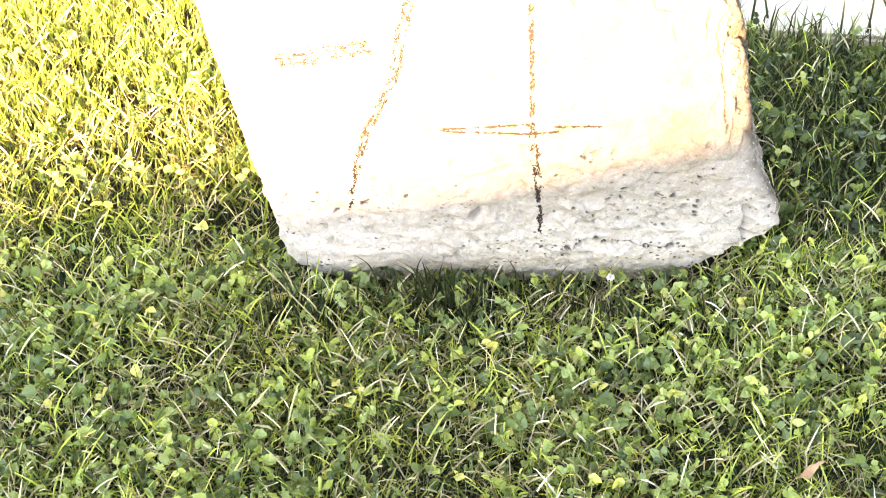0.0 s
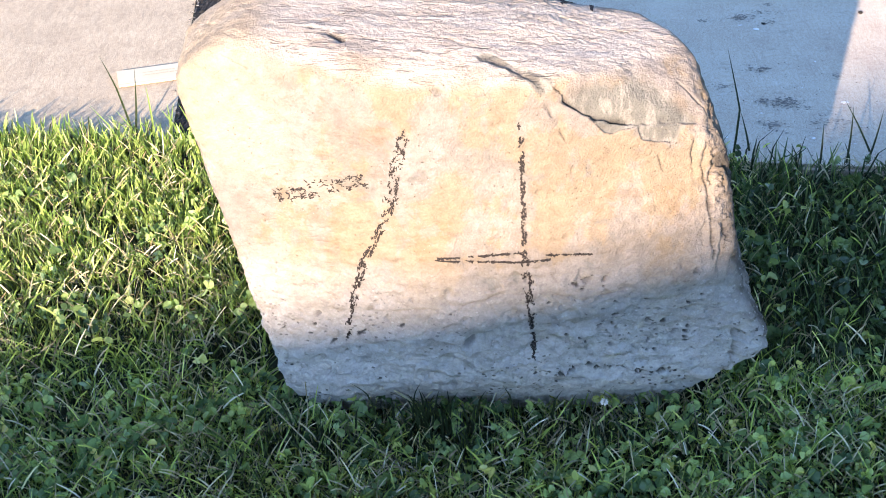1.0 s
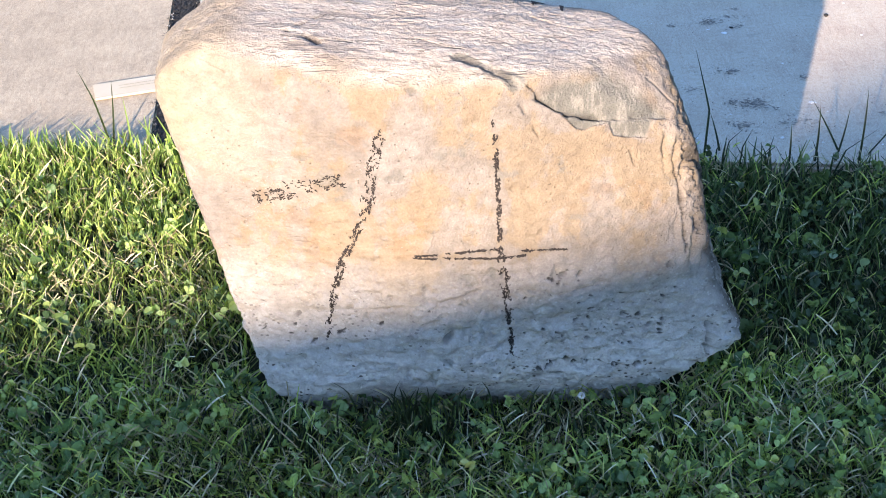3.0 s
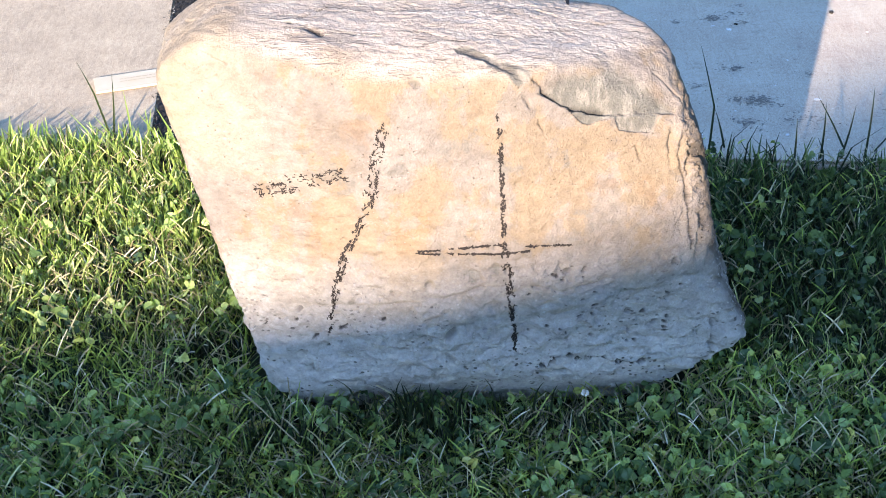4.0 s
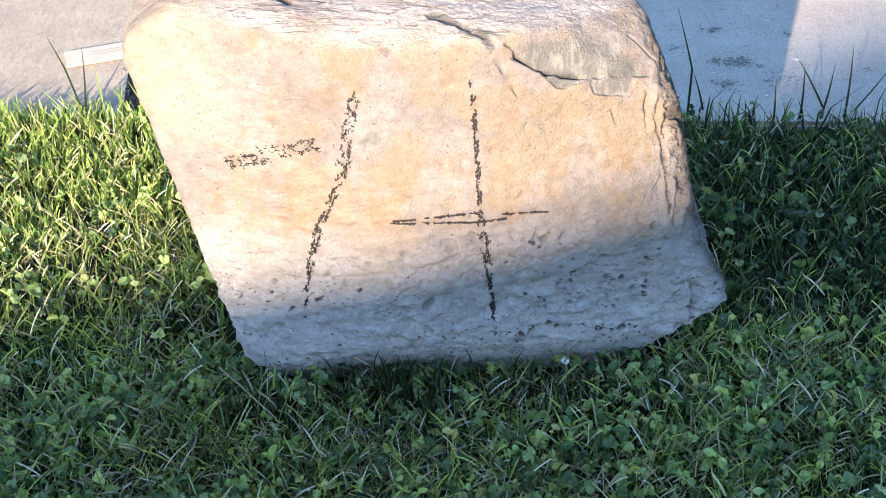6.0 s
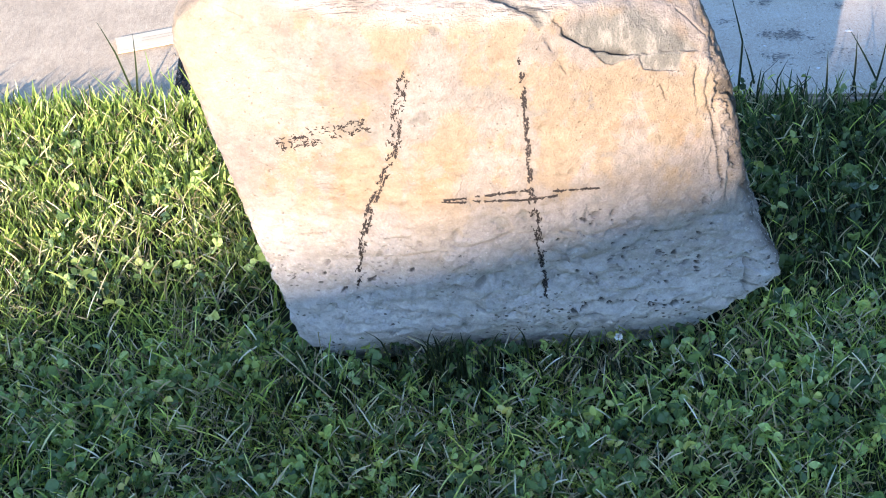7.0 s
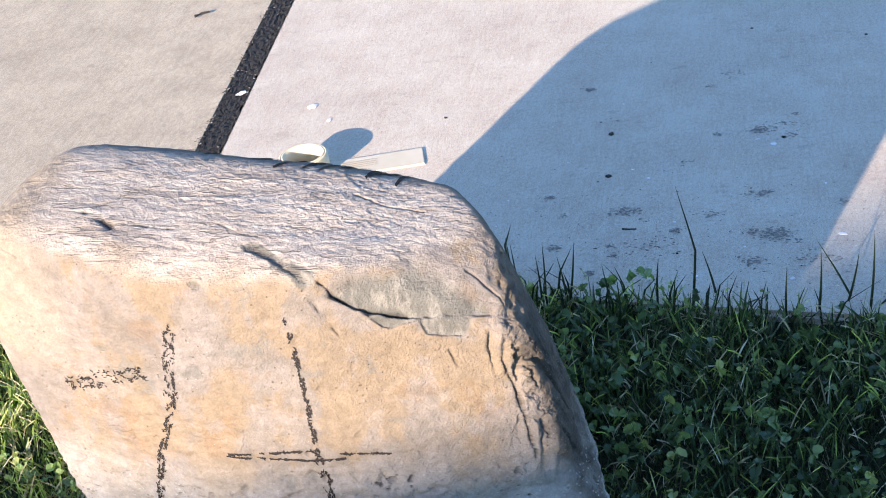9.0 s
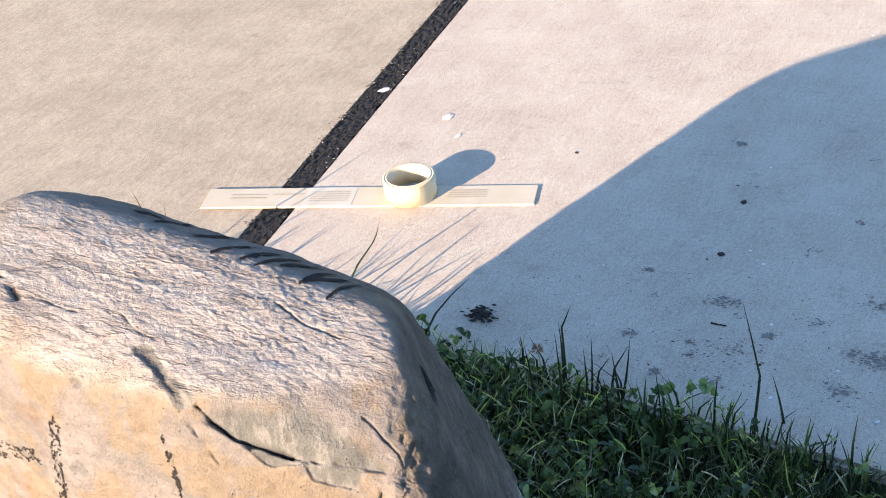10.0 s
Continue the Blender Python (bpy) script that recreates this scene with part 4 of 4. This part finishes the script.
while made < 290:
    cx, cy = pick.uniform(-0.62, 0.60), pick.uniform(-0.32, 0.55)
    if over_rock(cx, cy) or cy > edge_y(cx) - 0.05 or noise.noise((cx * 6 + 8, cy * 6, 8)) < -0.15 or (cx > 0.2 and cy > 0.12) or (cx > -0.15 and cy > 0.27) or (cx < -0.2 and cy > 0.12 and pick.random() < 0.7):
        continue
    ob = new("clover_leaf", pick.choice(singles))
    ob.parent = clover_patch
    size_ = pick.uniform(0.013, 0.023)
    ob.matrix_basis = pose(cx, cy, GROUND_Z + pick.uniform(0.024, 0.046), pick.gauss(0, 38), pick.gauss(0, 38), pick.uniform(0, 360)) @ Matrix.Scale(size_, 4)
    made += 1


def ribbon(points, width, bow=0.0):
    """A bent blade through points, creased along its middle."""
    bm = bmesh.new()
    pts = [Vector(q) for q in points]
    line = []
    for k in range(9):
        s = k / 8 * (len(pts) - 1)
        i = min(int(s), len(pts) - 2)
        q = pts[i].lerp(pts[i + 1], s - i)
        line.append(q + Vector((bow * math.sin(k / 8 * math.pi), 0, 0)))
    rows = []
    for k, q in enumerate(line):
        w = width * (1 - (k / 8) ** 2.2) + 0.0003
        rows.append([bm.verts.new(q + Vector((-w / 2, 0, 0))), bm.verts.new(q + Vector((0, w * 0.3, 0))), bm.verts.new(q + Vector((w / 2, 0, 0)))])
    for a, b in zip(rows[:-1], rows[1:]):
        for j in (0, 1):
            bm.faces.new((a[j], a[j + 1], b[j + 1], b[j]))
    return bm


TALL_NEAR = [
    [(0.084, 0.613, 0.0), (0.073, 0.623, 0.079)],
    [(0.128, 0.596, 0.0), (0.123, 0.608, 0.116)],
    [(0.110, 0.645, 0.0), (0.107, 0.657, 0.096)],
    [(0.108, 0.660, 0.0), (0.098, 0.680, 0.070), (0.110, 0.690, 0.098)],
    [(0.155, 0.611, 0.0), (0.152, 0.623, 0.088)],
    [(0.157, 0.614, 0.0), (0.163, 0.624, 0.106)],
    [(0.186, 0.640, 0.0), (0.176, 0.652, 0.067)],
    [(0.186, 0.642, 0.0), (0.201, 0.652, 0.090)],
    [(0.263, 0.574, 0.0), (0.264, 0.586, 0.075)],
    [(-0.110, 0.660, 0.0), (-0.090, 0.690, 0.045), (-0.063, 0.704, 0.078), (-0.039, 0.714, 0.099)],
]
TALL_FAR = [
    [(-0.262, 0.700, 0.0), (-0.262, 0.790, 0.030), (-0.250, 0.835, 0.052), (-0.251, 0.855, 0.066)],
    [(0.357, 0.625, 0.0), (0.363, 0.637, 0.081), (0.343, 0.649, 0.174)],
    [(0.390, 0.654, 0.0), (0.372, 0.666, 0.062)],
    [(0.522, 0.612, 0.0), (0.527, 0.624, 0.089)],
    [(0.557, 0.629, 0.0), (0.576, 0.641, 0.073)],
    [(0.572, 0.643, 0.0), (0.522, 0.655, 0.083)],
    [(0.587, 0.608, 0.0), (0.594, 0.620, 0.117)],
    [(0.591, 0.622, 0.0), (0.665, 0.634, 0.080)],
    [(0.642, 0.585, 0.0), (0.691, 0.597, 0.089)],
    [(-0.557, 0.740, 0.0), (-0.543, 0.752, 0.115)],
    [(-0.552, 0.738, 0.0), (-0.575, 0.744, 0.085), (-0.592, 0.746, 0.140)],
]
TALL = TALL_NEAR + TALL_FAR
for line in TALL:
    line = [(a, b, c if c else GROUND_Z) for a, b, c in line]
    tagged(part("grass_blade", ribbon(line, 0.0034, 0.002), BLADE_SHADED), "tall dark unmown grass blade at the driveway's edge", "grass blade", "tall blades along the driveway")

# Thinner stems and cut blades along the same edge.
pick = random.Random(31)
for k in range(64):
    bx = pick.uniform(0.04, 0.80) if k < 48 else pick.uniform(-0.95, -0.40)
    by = edge_y(bx) - pick.uniform(-0.012, 0.045)
    h = pick.uniform(0.035, 0.080) * (1.0 if bx > 0 else 0.6)
    sway = pick.gauss(0, 0.022)
    line = [(bx, by, GROUND_Z), (bx + 0.35 * sway, by + 0.004, h * 0.55), (bx + sway, by + pick.gauss(0.006, 0.008), h)]
    tagged(part("grass_blade", ribbon(line, pick.uniform(0.0018, 0.0034)), BLADE_SHADED), "thin dark grass blade at the driveway's edge", "grass blade", "tall blades along the driveway")

# Tall blades behind the boulder that throw thin shadows over the driveway.
pick = random.Random(11)
CASTERS = [(-0.240, -0.274, 0.106), (-0.300, -0.336, 0.081), (-0.235, -0.286, 0.071), (-0.185, -0.204, 0.076), (-0.440, -0.472, 0.080), (-0.520, -0.526, 0.093), (-0.310, -0.286, 0.070), (-0.306, -0.378, 0.096)]
for k in range(36):
    if k < len(CASTERS):
        bx, tip, h = CASTERS[k]
    else:
        bx = pick.uniform(-0.58, -0.12)
        tip, h = bx + pick.gauss(-0.02, 0.025), pick.uniform(0.03, 0.075)
    by = edge_y(bx) - pick.uniform(0.0, 0.05)
    line = [(bx, by, GROUND_Z), (bx * 0.55 + tip * 0.45, by + 0.006, h * 0.55), (tip, by + 0.012, h)]
    tagged(part("grass_blade", ribbon(line, pick.uniform(0.0026, 0.0044)), GRASS), "tall unmown grass blade at the driveway's edge", "grass blade", "tall blades along the driveway")

# Upright blades against the foot of the boulder, in the shade-dark blade colour.
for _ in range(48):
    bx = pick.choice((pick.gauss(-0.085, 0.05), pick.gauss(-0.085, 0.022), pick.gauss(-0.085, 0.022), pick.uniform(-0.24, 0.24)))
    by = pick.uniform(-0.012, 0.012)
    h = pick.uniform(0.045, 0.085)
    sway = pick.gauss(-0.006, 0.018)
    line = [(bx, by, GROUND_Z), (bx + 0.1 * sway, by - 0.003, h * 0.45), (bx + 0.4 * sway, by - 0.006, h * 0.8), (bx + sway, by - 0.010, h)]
    tagged(part("grass_blade", ribbon(line, pick.uniform(0.0020, 0.0036)), BLADE_SHADED), "dark grass blade standing against the boulder's foot", "grass blade", "blades at the boulder's foot")


def rod(points, radius, sides=6):
    bm = bmesh.new()
    rings = []
    pts = [Vector(q) for q in points]
    for k, q in enumerate(pts):
        ahead = (pts[min(k + 1, len(pts) - 1)] - pts[max(k - 1, 0)]).normalized()
        a = ahead.orthogonal().normalized()
        b = ahead.cross(a)
        r = radius * (1 - 0.35 * k / (len(pts) - 1))
        rings.append([bm.verts.new(q + r * (math.cos(w * math.tau / sides) * a + math.sin(w * math.tau / sides) * b)) for w in range(sides)])
    for a, b in zip(rings[:-1], rings[1:]):
        for j in range(sides):
            bm.faces.new((a[j], a[(j + 1) % sides], b[(j + 1) % sides], b[j]))
    bm.faces.new(rings[0][::-1]), bm.faces.new(rings[-1])
    return bm


tagged(part("dry_stem", rod([(-0.278, 0.043, 0.036), (-0.25, 0.005, 0.038), (-0.228, -0.024, 0.036), (-0.205, -0.052, 0.033)], 0.0012), STRAW), "pale dry stem lying on the clover", "stem")
tagged(part("dry_stem", rod([(-0.222, 0.000, 0.010), (-0.216, -0.002, 0.05), (-0.217, 0.004, 0.085)], 0.0009), STRAW), "thin dry stem standing by the boulder", "stem")
bm = ribbon([(0.290, -0.290, 0.036), (0.302, -0.280, 0.046), (0.316, -0.268, 0.040)], 0.012)
tagged(part("dead_leaf", bm, DEAD_LEAF), "curled brown dead leaf lying on the clover", "leaf")


def clover_flower(x, y, h, material, r=0.0045):
    """A round flower head of many narrow petals on a thin stalk."""
    top = new("clover_flower")
    top.location = (x, y, GROUND_Z)
    part("stalk", rod([(0, 0, 0), (0.003, 0.002, h * 0.5), (0, 0, h)], 0.0009, 5), GRASS, top)
    bm = bmesh.new()
    rr = random.Random(int((x + 3) * 1000))
    for k in range(80):
        el, az = math.asin(rr.uniform(-0.5, 1.0)), rr.uniform(0, math.tau)
        way = Vector((math.cos(el) * math.cos(az), math.cos(el) * math.sin(az), math.sin(el)))
        side = way.orthogonal().normalized()
        mid = Vector((0, 0, h + r * 0.4))
        q = [mid + way * r * 0.2, mid + way * r * 0.75 + side * 0.0008, mid + way * r * rr.uniform(0.9, 1.2), mid + way * r * 0.75 - side * 0.0008]
        bm.faces.new([bm.verts.new(v) for v in q])
    part("flower_head", bm, material, top)
    return top


for fx, fy, fh, fm, fl in ((0.120, -0.004, 0.068, PETAL, "small white clover flower by the boulder's foot"), (0.086, 0.633, 0.078, PETAL_BROWN, "faded brown and white clover flower at the driveway's edge"),
                           (0.104, 0.655, 0.055, PETAL, "small white clover flower at the driveway's edge"), (0.300, 0.640, 0.045, PETAL, "small white clover flower at the driveway's edge"), (0.345, 0.628, 0.040, PETAL, "small white clover flower at the driveway's edge")):
    tagged(clover_flower(fx, fy, fh, fm, 0.0045 if fy < 0 else 0.008 if fm is PETAL_BROWN else 0.006), fl, "flower")


# ---- things on the driveway ----
def tape_roll():
    """A nearly used-up roll of masking tape standing flat on its side."""
    top = new("tape_roll")

    def ring(r0, r1, z0, z1, bevel):
        bm = bmesh.new()
        n = 56
        loops = []
        for r, z in ((r0, z0), (r1, z0), (r1, z1), (r0, z1)):
            loops.append([bm.verts.new((r * math.cos(k / n * math.tau), r * math.sin(k / n * math.tau), z)) for k in range(n)])
        for a in range(4):
            for k in range(n):
                bm.faces.new((loops[a][k], loops[a][(k + 1) % n], loops[(a + 1) % 4][(k + 1) % n], loops[(a + 1) % 4][k]))
        edges = [e for e in bm.edges if abs(e.verts[0].co.z - e.verts[1].co.z) < 1e-6 and abs(e.verts[0].co.xy.length - e.verts[1].co.xy.length) < 1e-6]
        bmesh.ops.bevel(bm, geom=edges, offset=bevel, segments=2, affect="EDGES")
        return bm

    part("core", ring(0.0335, 0.0362, 0.001, 0.0355, 0.0004), TAPE_CORE, top, "cardboard core", True)
    part("tape", ring(0.0363, 0.0408, 0.0, 0.035, 0.0007), TAPE, top, "cream crepe tape", True)
    bm = bmesh.new()
    rows = []
    for k in range(8):
        a = radians(-62 + 4.5 * k)
        r = 0.0410 + 0.0022 * (1 - k / 7) ** 2
        rows.append([bm.verts.new((r * math.cos(a), r * math.sin(a), z)) for z in (0.0005, 0.012, 0.024 + 0.001 * (k % 2), 0.0345)])
    for a, b in zip(rows[:-1], rows[1:]):
        for j in range(3):
            bm.faces.new((a[j], b[j], b[j + 1], a[j + 1]))
    part("loose_end", bm, TAPE, top)
    return tagged(top, "nearly used-up roll of cream masking tape lying flat on a strip", "tape roll")


STRIP_TOP = 0.003
tape = tape_roll()
tape.matrix_basis = pose(-0.295, 1.033, STRIP_TOP, 0, 0, 20)


def strip():
    """A flat cream strip with rows of small print, lying across the joint."""
    top = new("flat_strip")
    bm = slab_mesh([(-0.268, -0.029), (0.268, -0.029), (0.268, 0.029), (-0.268, 0.029)], 0.0, STRIP_TOP, 0.0012)
    part("board", bm, STRIP, top)
    bm = slab_mesh([(-0.10, -0.0275), (-0.02, -0.0275), (-0.02, 0.0275), (-0.10, 0.0275)], STRIP_TOP - 0.002, STRIP_TOP + 0.0004)
    part("sticker", bm, STRIP_PALE, top, "paler printed sticker")
    rr = random.Random(3)
    for gx0, gx1, rows in ((-0.225, -0.165, 2), (-0.155, -0.105, 1), (-0.092, -0.028, 5), (0.085, 0.110, 3), (0.130, 0.190, 4)):
        bm = bmesh.new()
        for k in range(rows):
            yy = 0.012 - k * 0.0065 if rows > 2 else 0.006 - k * 0.010
            xx = gx0
            while xx < gx1:
                w = rr.uniform(0.004, 0.013)
                w = min(w, gx1 - xx)
                z = STRIP_TOP + 0.0009
                bm.faces.new([bm.verts.new(q) for q in ((xx, yy, z), (xx + w, yy, z), (xx + w, yy + 0.0021, z), (xx, yy + 0.0021, z))])
                xx += w + 0.0016
        part("print_bar", bm, PRINT, top, "rows of unreadable small print")
    return tagged(top, "flat cream strip with small print lying on the concrete", "strip")


strip().matrix_basis = pose(-0.363, 1.012, 0.0002, 0, 0, 14.8)


def lump(x, y, size, flat, material, name, label, category, group, seed):
    """A small uneven crumb resting on the concrete."""
    rr = random.Random(seed)
    bm = bmesh.new()
    bmesh.ops.create_icosphere(bm, subdivisions=2, radius=1)
    sx, sy = rr.uniform(0.7, 1.3), rr.uniform(0.6, 1.0)
    for v in bm.verts:
        k = 1 + 0.45 * noise.noise(v.co * 1.7 + Vector((seed * 3.1, 0, 0)))
        v.co = Vector((v.co.x * sx * size * k, v.co.y * sy * size * k, max(v.co.z * size * flat * k, -0.001) + size * flat * 0.2))
    ob = part(name, bm, material)
    ob.matrix_basis = pose(x, y, 0.0008, 0, 0, rr.uniform(0, 360))
    return tagged(ob, label, category, group)


DARK = [(0.203, 1.134, 5), (0.211, 0.992, 6), (0.182, 1.178, 2), (-0.092, 1.219, 3), (0.425, 1.528, 3), (0.624, 1.476, 3), (0.655, 1.137, 6), (0.358, 1.735, 3), (0.251, 1.401, 2), (0.480, 1.101, 4), (0.196, 0.975, 2), (0.330, 0.760, 3)]
for k, (x_, y_, mm) in enumerate(DARK):
    lump(x_, y_, mm * 0.001, 0.3, DARK_BIT, "dark_crumb", "dark crumb of bark lying on the concrete", "debris", "crumbs on the driveway", 20 + k)
PALE = [(-0.508, 1.355, 11), (-0.351, 1.285, 12), (-0.305, 1.228, 6), (0.464, 1.079, 5), (0.439, 1.097, 3), (0.274, 0.982, 3), (0.560, 0.803, 5), (0.265, 1.722, 4), (0.490, 0.690, 4), (0.360, 0.700, 3)]
for k, (x_, y_, mm) in enumerate(PALE):
    lump(x_, y_, mm * 0.001, 0.14, PALE_BIT, "pale_chip", "white chip lying on the concrete", "debris", "chips on the driveway", 50 + k)


def smear(x, y, size, n, seed, high=0, big=1.0):
    """A dried patch of mud: many flat scraps close together."""
    rr = random.Random(seed)
    bm = bmesh.new()
    for _ in range(n):
        cx, cy = rr.gauss(0, size), rr.gauss(0, size * 0.7)
        r = rr.uniform(0.0006, 0.0030) * big
        z = rr.uniform(0.0006, 0.0015) * (1 + 4 * high * rr.random())
        ring = [bm.verts.new((cx + r * q * math.cos(w / 7 * math.tau), cy + 0.6 * r * q * math.sin(w / 7 * math.tau), z)) for w, q in ((w, rr.uniform(0.5, 1.3)) for w in range(7))]
        mid = bm.verts.new((cx, cy, z + r * 0.25))
        for w in range(7):
            bm.faces.new((mid, ring[w], ring[(w + 1) % 7]))
    ob = part("mud_patch", bm, MUD)
    ob.location = (x, y, 0)
    return tagged(ob, "dried brown mud scraps stuck on the concrete", "mud", kind="stuff")


for k, (x_, y_, size_, n) in enumerate([(0.446, 1.129, 0.012, 34), (0.433, 0.817, 0.008, 20), (0.470, 0.806, 0.014, 70), (0.247, 0.882, 0.012, 26), (0.440, 0.926, 0.010, 14), (0.395, 1.339, 0.012, 16), (0.377, 0.867, 0.010, 12), (0.489, 1.107, 0.010, 10), (0.435, 0.736, 0.009, 22), (0.300, 0.780, 0.02, 22), (0.52, 0.74, 0.02, 20)]):
    smear(x_, y_, size_, n * 3, 80 + k)
pick = random.Random(44)
for k in range(26):
    gx = pick.uniform(0.08, 0.76)
    smear(gx, edge_y(gx) + 0.06 + abs(pick.gauss(0, 0.32)), pick.uniform(0.004, 0.010), pick.randint(8, 40), 120 + k)
for k in range(16):
    gx = pick.uniform(0.05, 0.76)
    lump(gx, edge_y(gx) + 0.05 + abs(pick.gauss(0, 0.30)), pick.uniform(0.0012, 0.0028), 0.14, PALE_BIT, "pale_chip", "white chip lying on the concrete", "debris", "chips on the driveway", 150 + k)
moss = smear(-0.057, 0.765, 0.011, 120, 99, 1, 1.9)
moss.data.materials.clear()
moss.data.materials.append(DARK_BIT)
tagged(moss, "dark clump of moss and dirt at the driveway's edge", "moss")
tagged(part("twig", rod([(-0.726, 1.735, 0.003), (-0.714, 1.748, 0.004), (-0.700, 1.757, 0.003)], 0.0034), DARK_BIT), "short dark twig lying on the concrete", "twig")
tagged(part("twig", rod([(0.246, 0.829, 0.002), (0.256, 0.827, 0.0025), (0.267, 0.828, 0.002)], 0.0013), DARK_BIT), "thin dark twig lying on the concrete", "twig")


def grit_scatter():
    """Grains of soil and bits of chaff swept off the lawn on to the concrete's edge, as one mesh."""
    rr = random.Random(61)
    verts, faces = [], []
    for _ in range(800):
        gx = rr.uniform(-0.05, 0.80)
        gy = edge_y(gx) + 0.03 + abs(rr.gauss(0, 0.20))
        r = rr.uniform(0.0003, 0.0010) * (1.6 if rr.random() < 0.1 else 1)
        a, z, first = rr.uniform(0, math.tau), 0.0007, len(verts)
        long = rr.uniform(0.8, 2.2)
        for k in range(5):
            w = k / 5 * math.tau
            ex, ey = r * long * math.cos(w), r * math.sin(w)
            verts.append((gx + ex * math.cos(a) - ey * math.sin(a), gy + ex * math.sin(a) + ey * math.cos(a), z))
        verts.append((gx, gy, z + r * 0.7))
        faces += [(first + k, first + (k + 1) % 5, first + 5) for k in range(5)]
    return tagged(arrays("grit", np.array(verts), np.array(faces), GRIT, False), "scattered grains of soil and chaff on the concrete", "grit", kind="stuff")


grit_scatter()

# A few clover leaves that hang over the edge of the driveway.
pick = random.Random(9)
for cx, cy, cz in ((0.292, 0.662, 0.030), (0.275, 0.655, 0.024), (0.252, 0.650, 0.022), (0.315, 0.640, 0.020), (0.235, 0.640, 0.022)):
    ob = new("clover_leaf", pick.choice(singles))
    ob.parent = clover_patch
    ob.matrix_basis = pose(cx, cy, cz, pick.gauss(20, 15), pick.gauss(0, 20), pick.uniform(0, 360)) @ Matrix.Scale(pick.uniform(0.024, 0.032), 4)
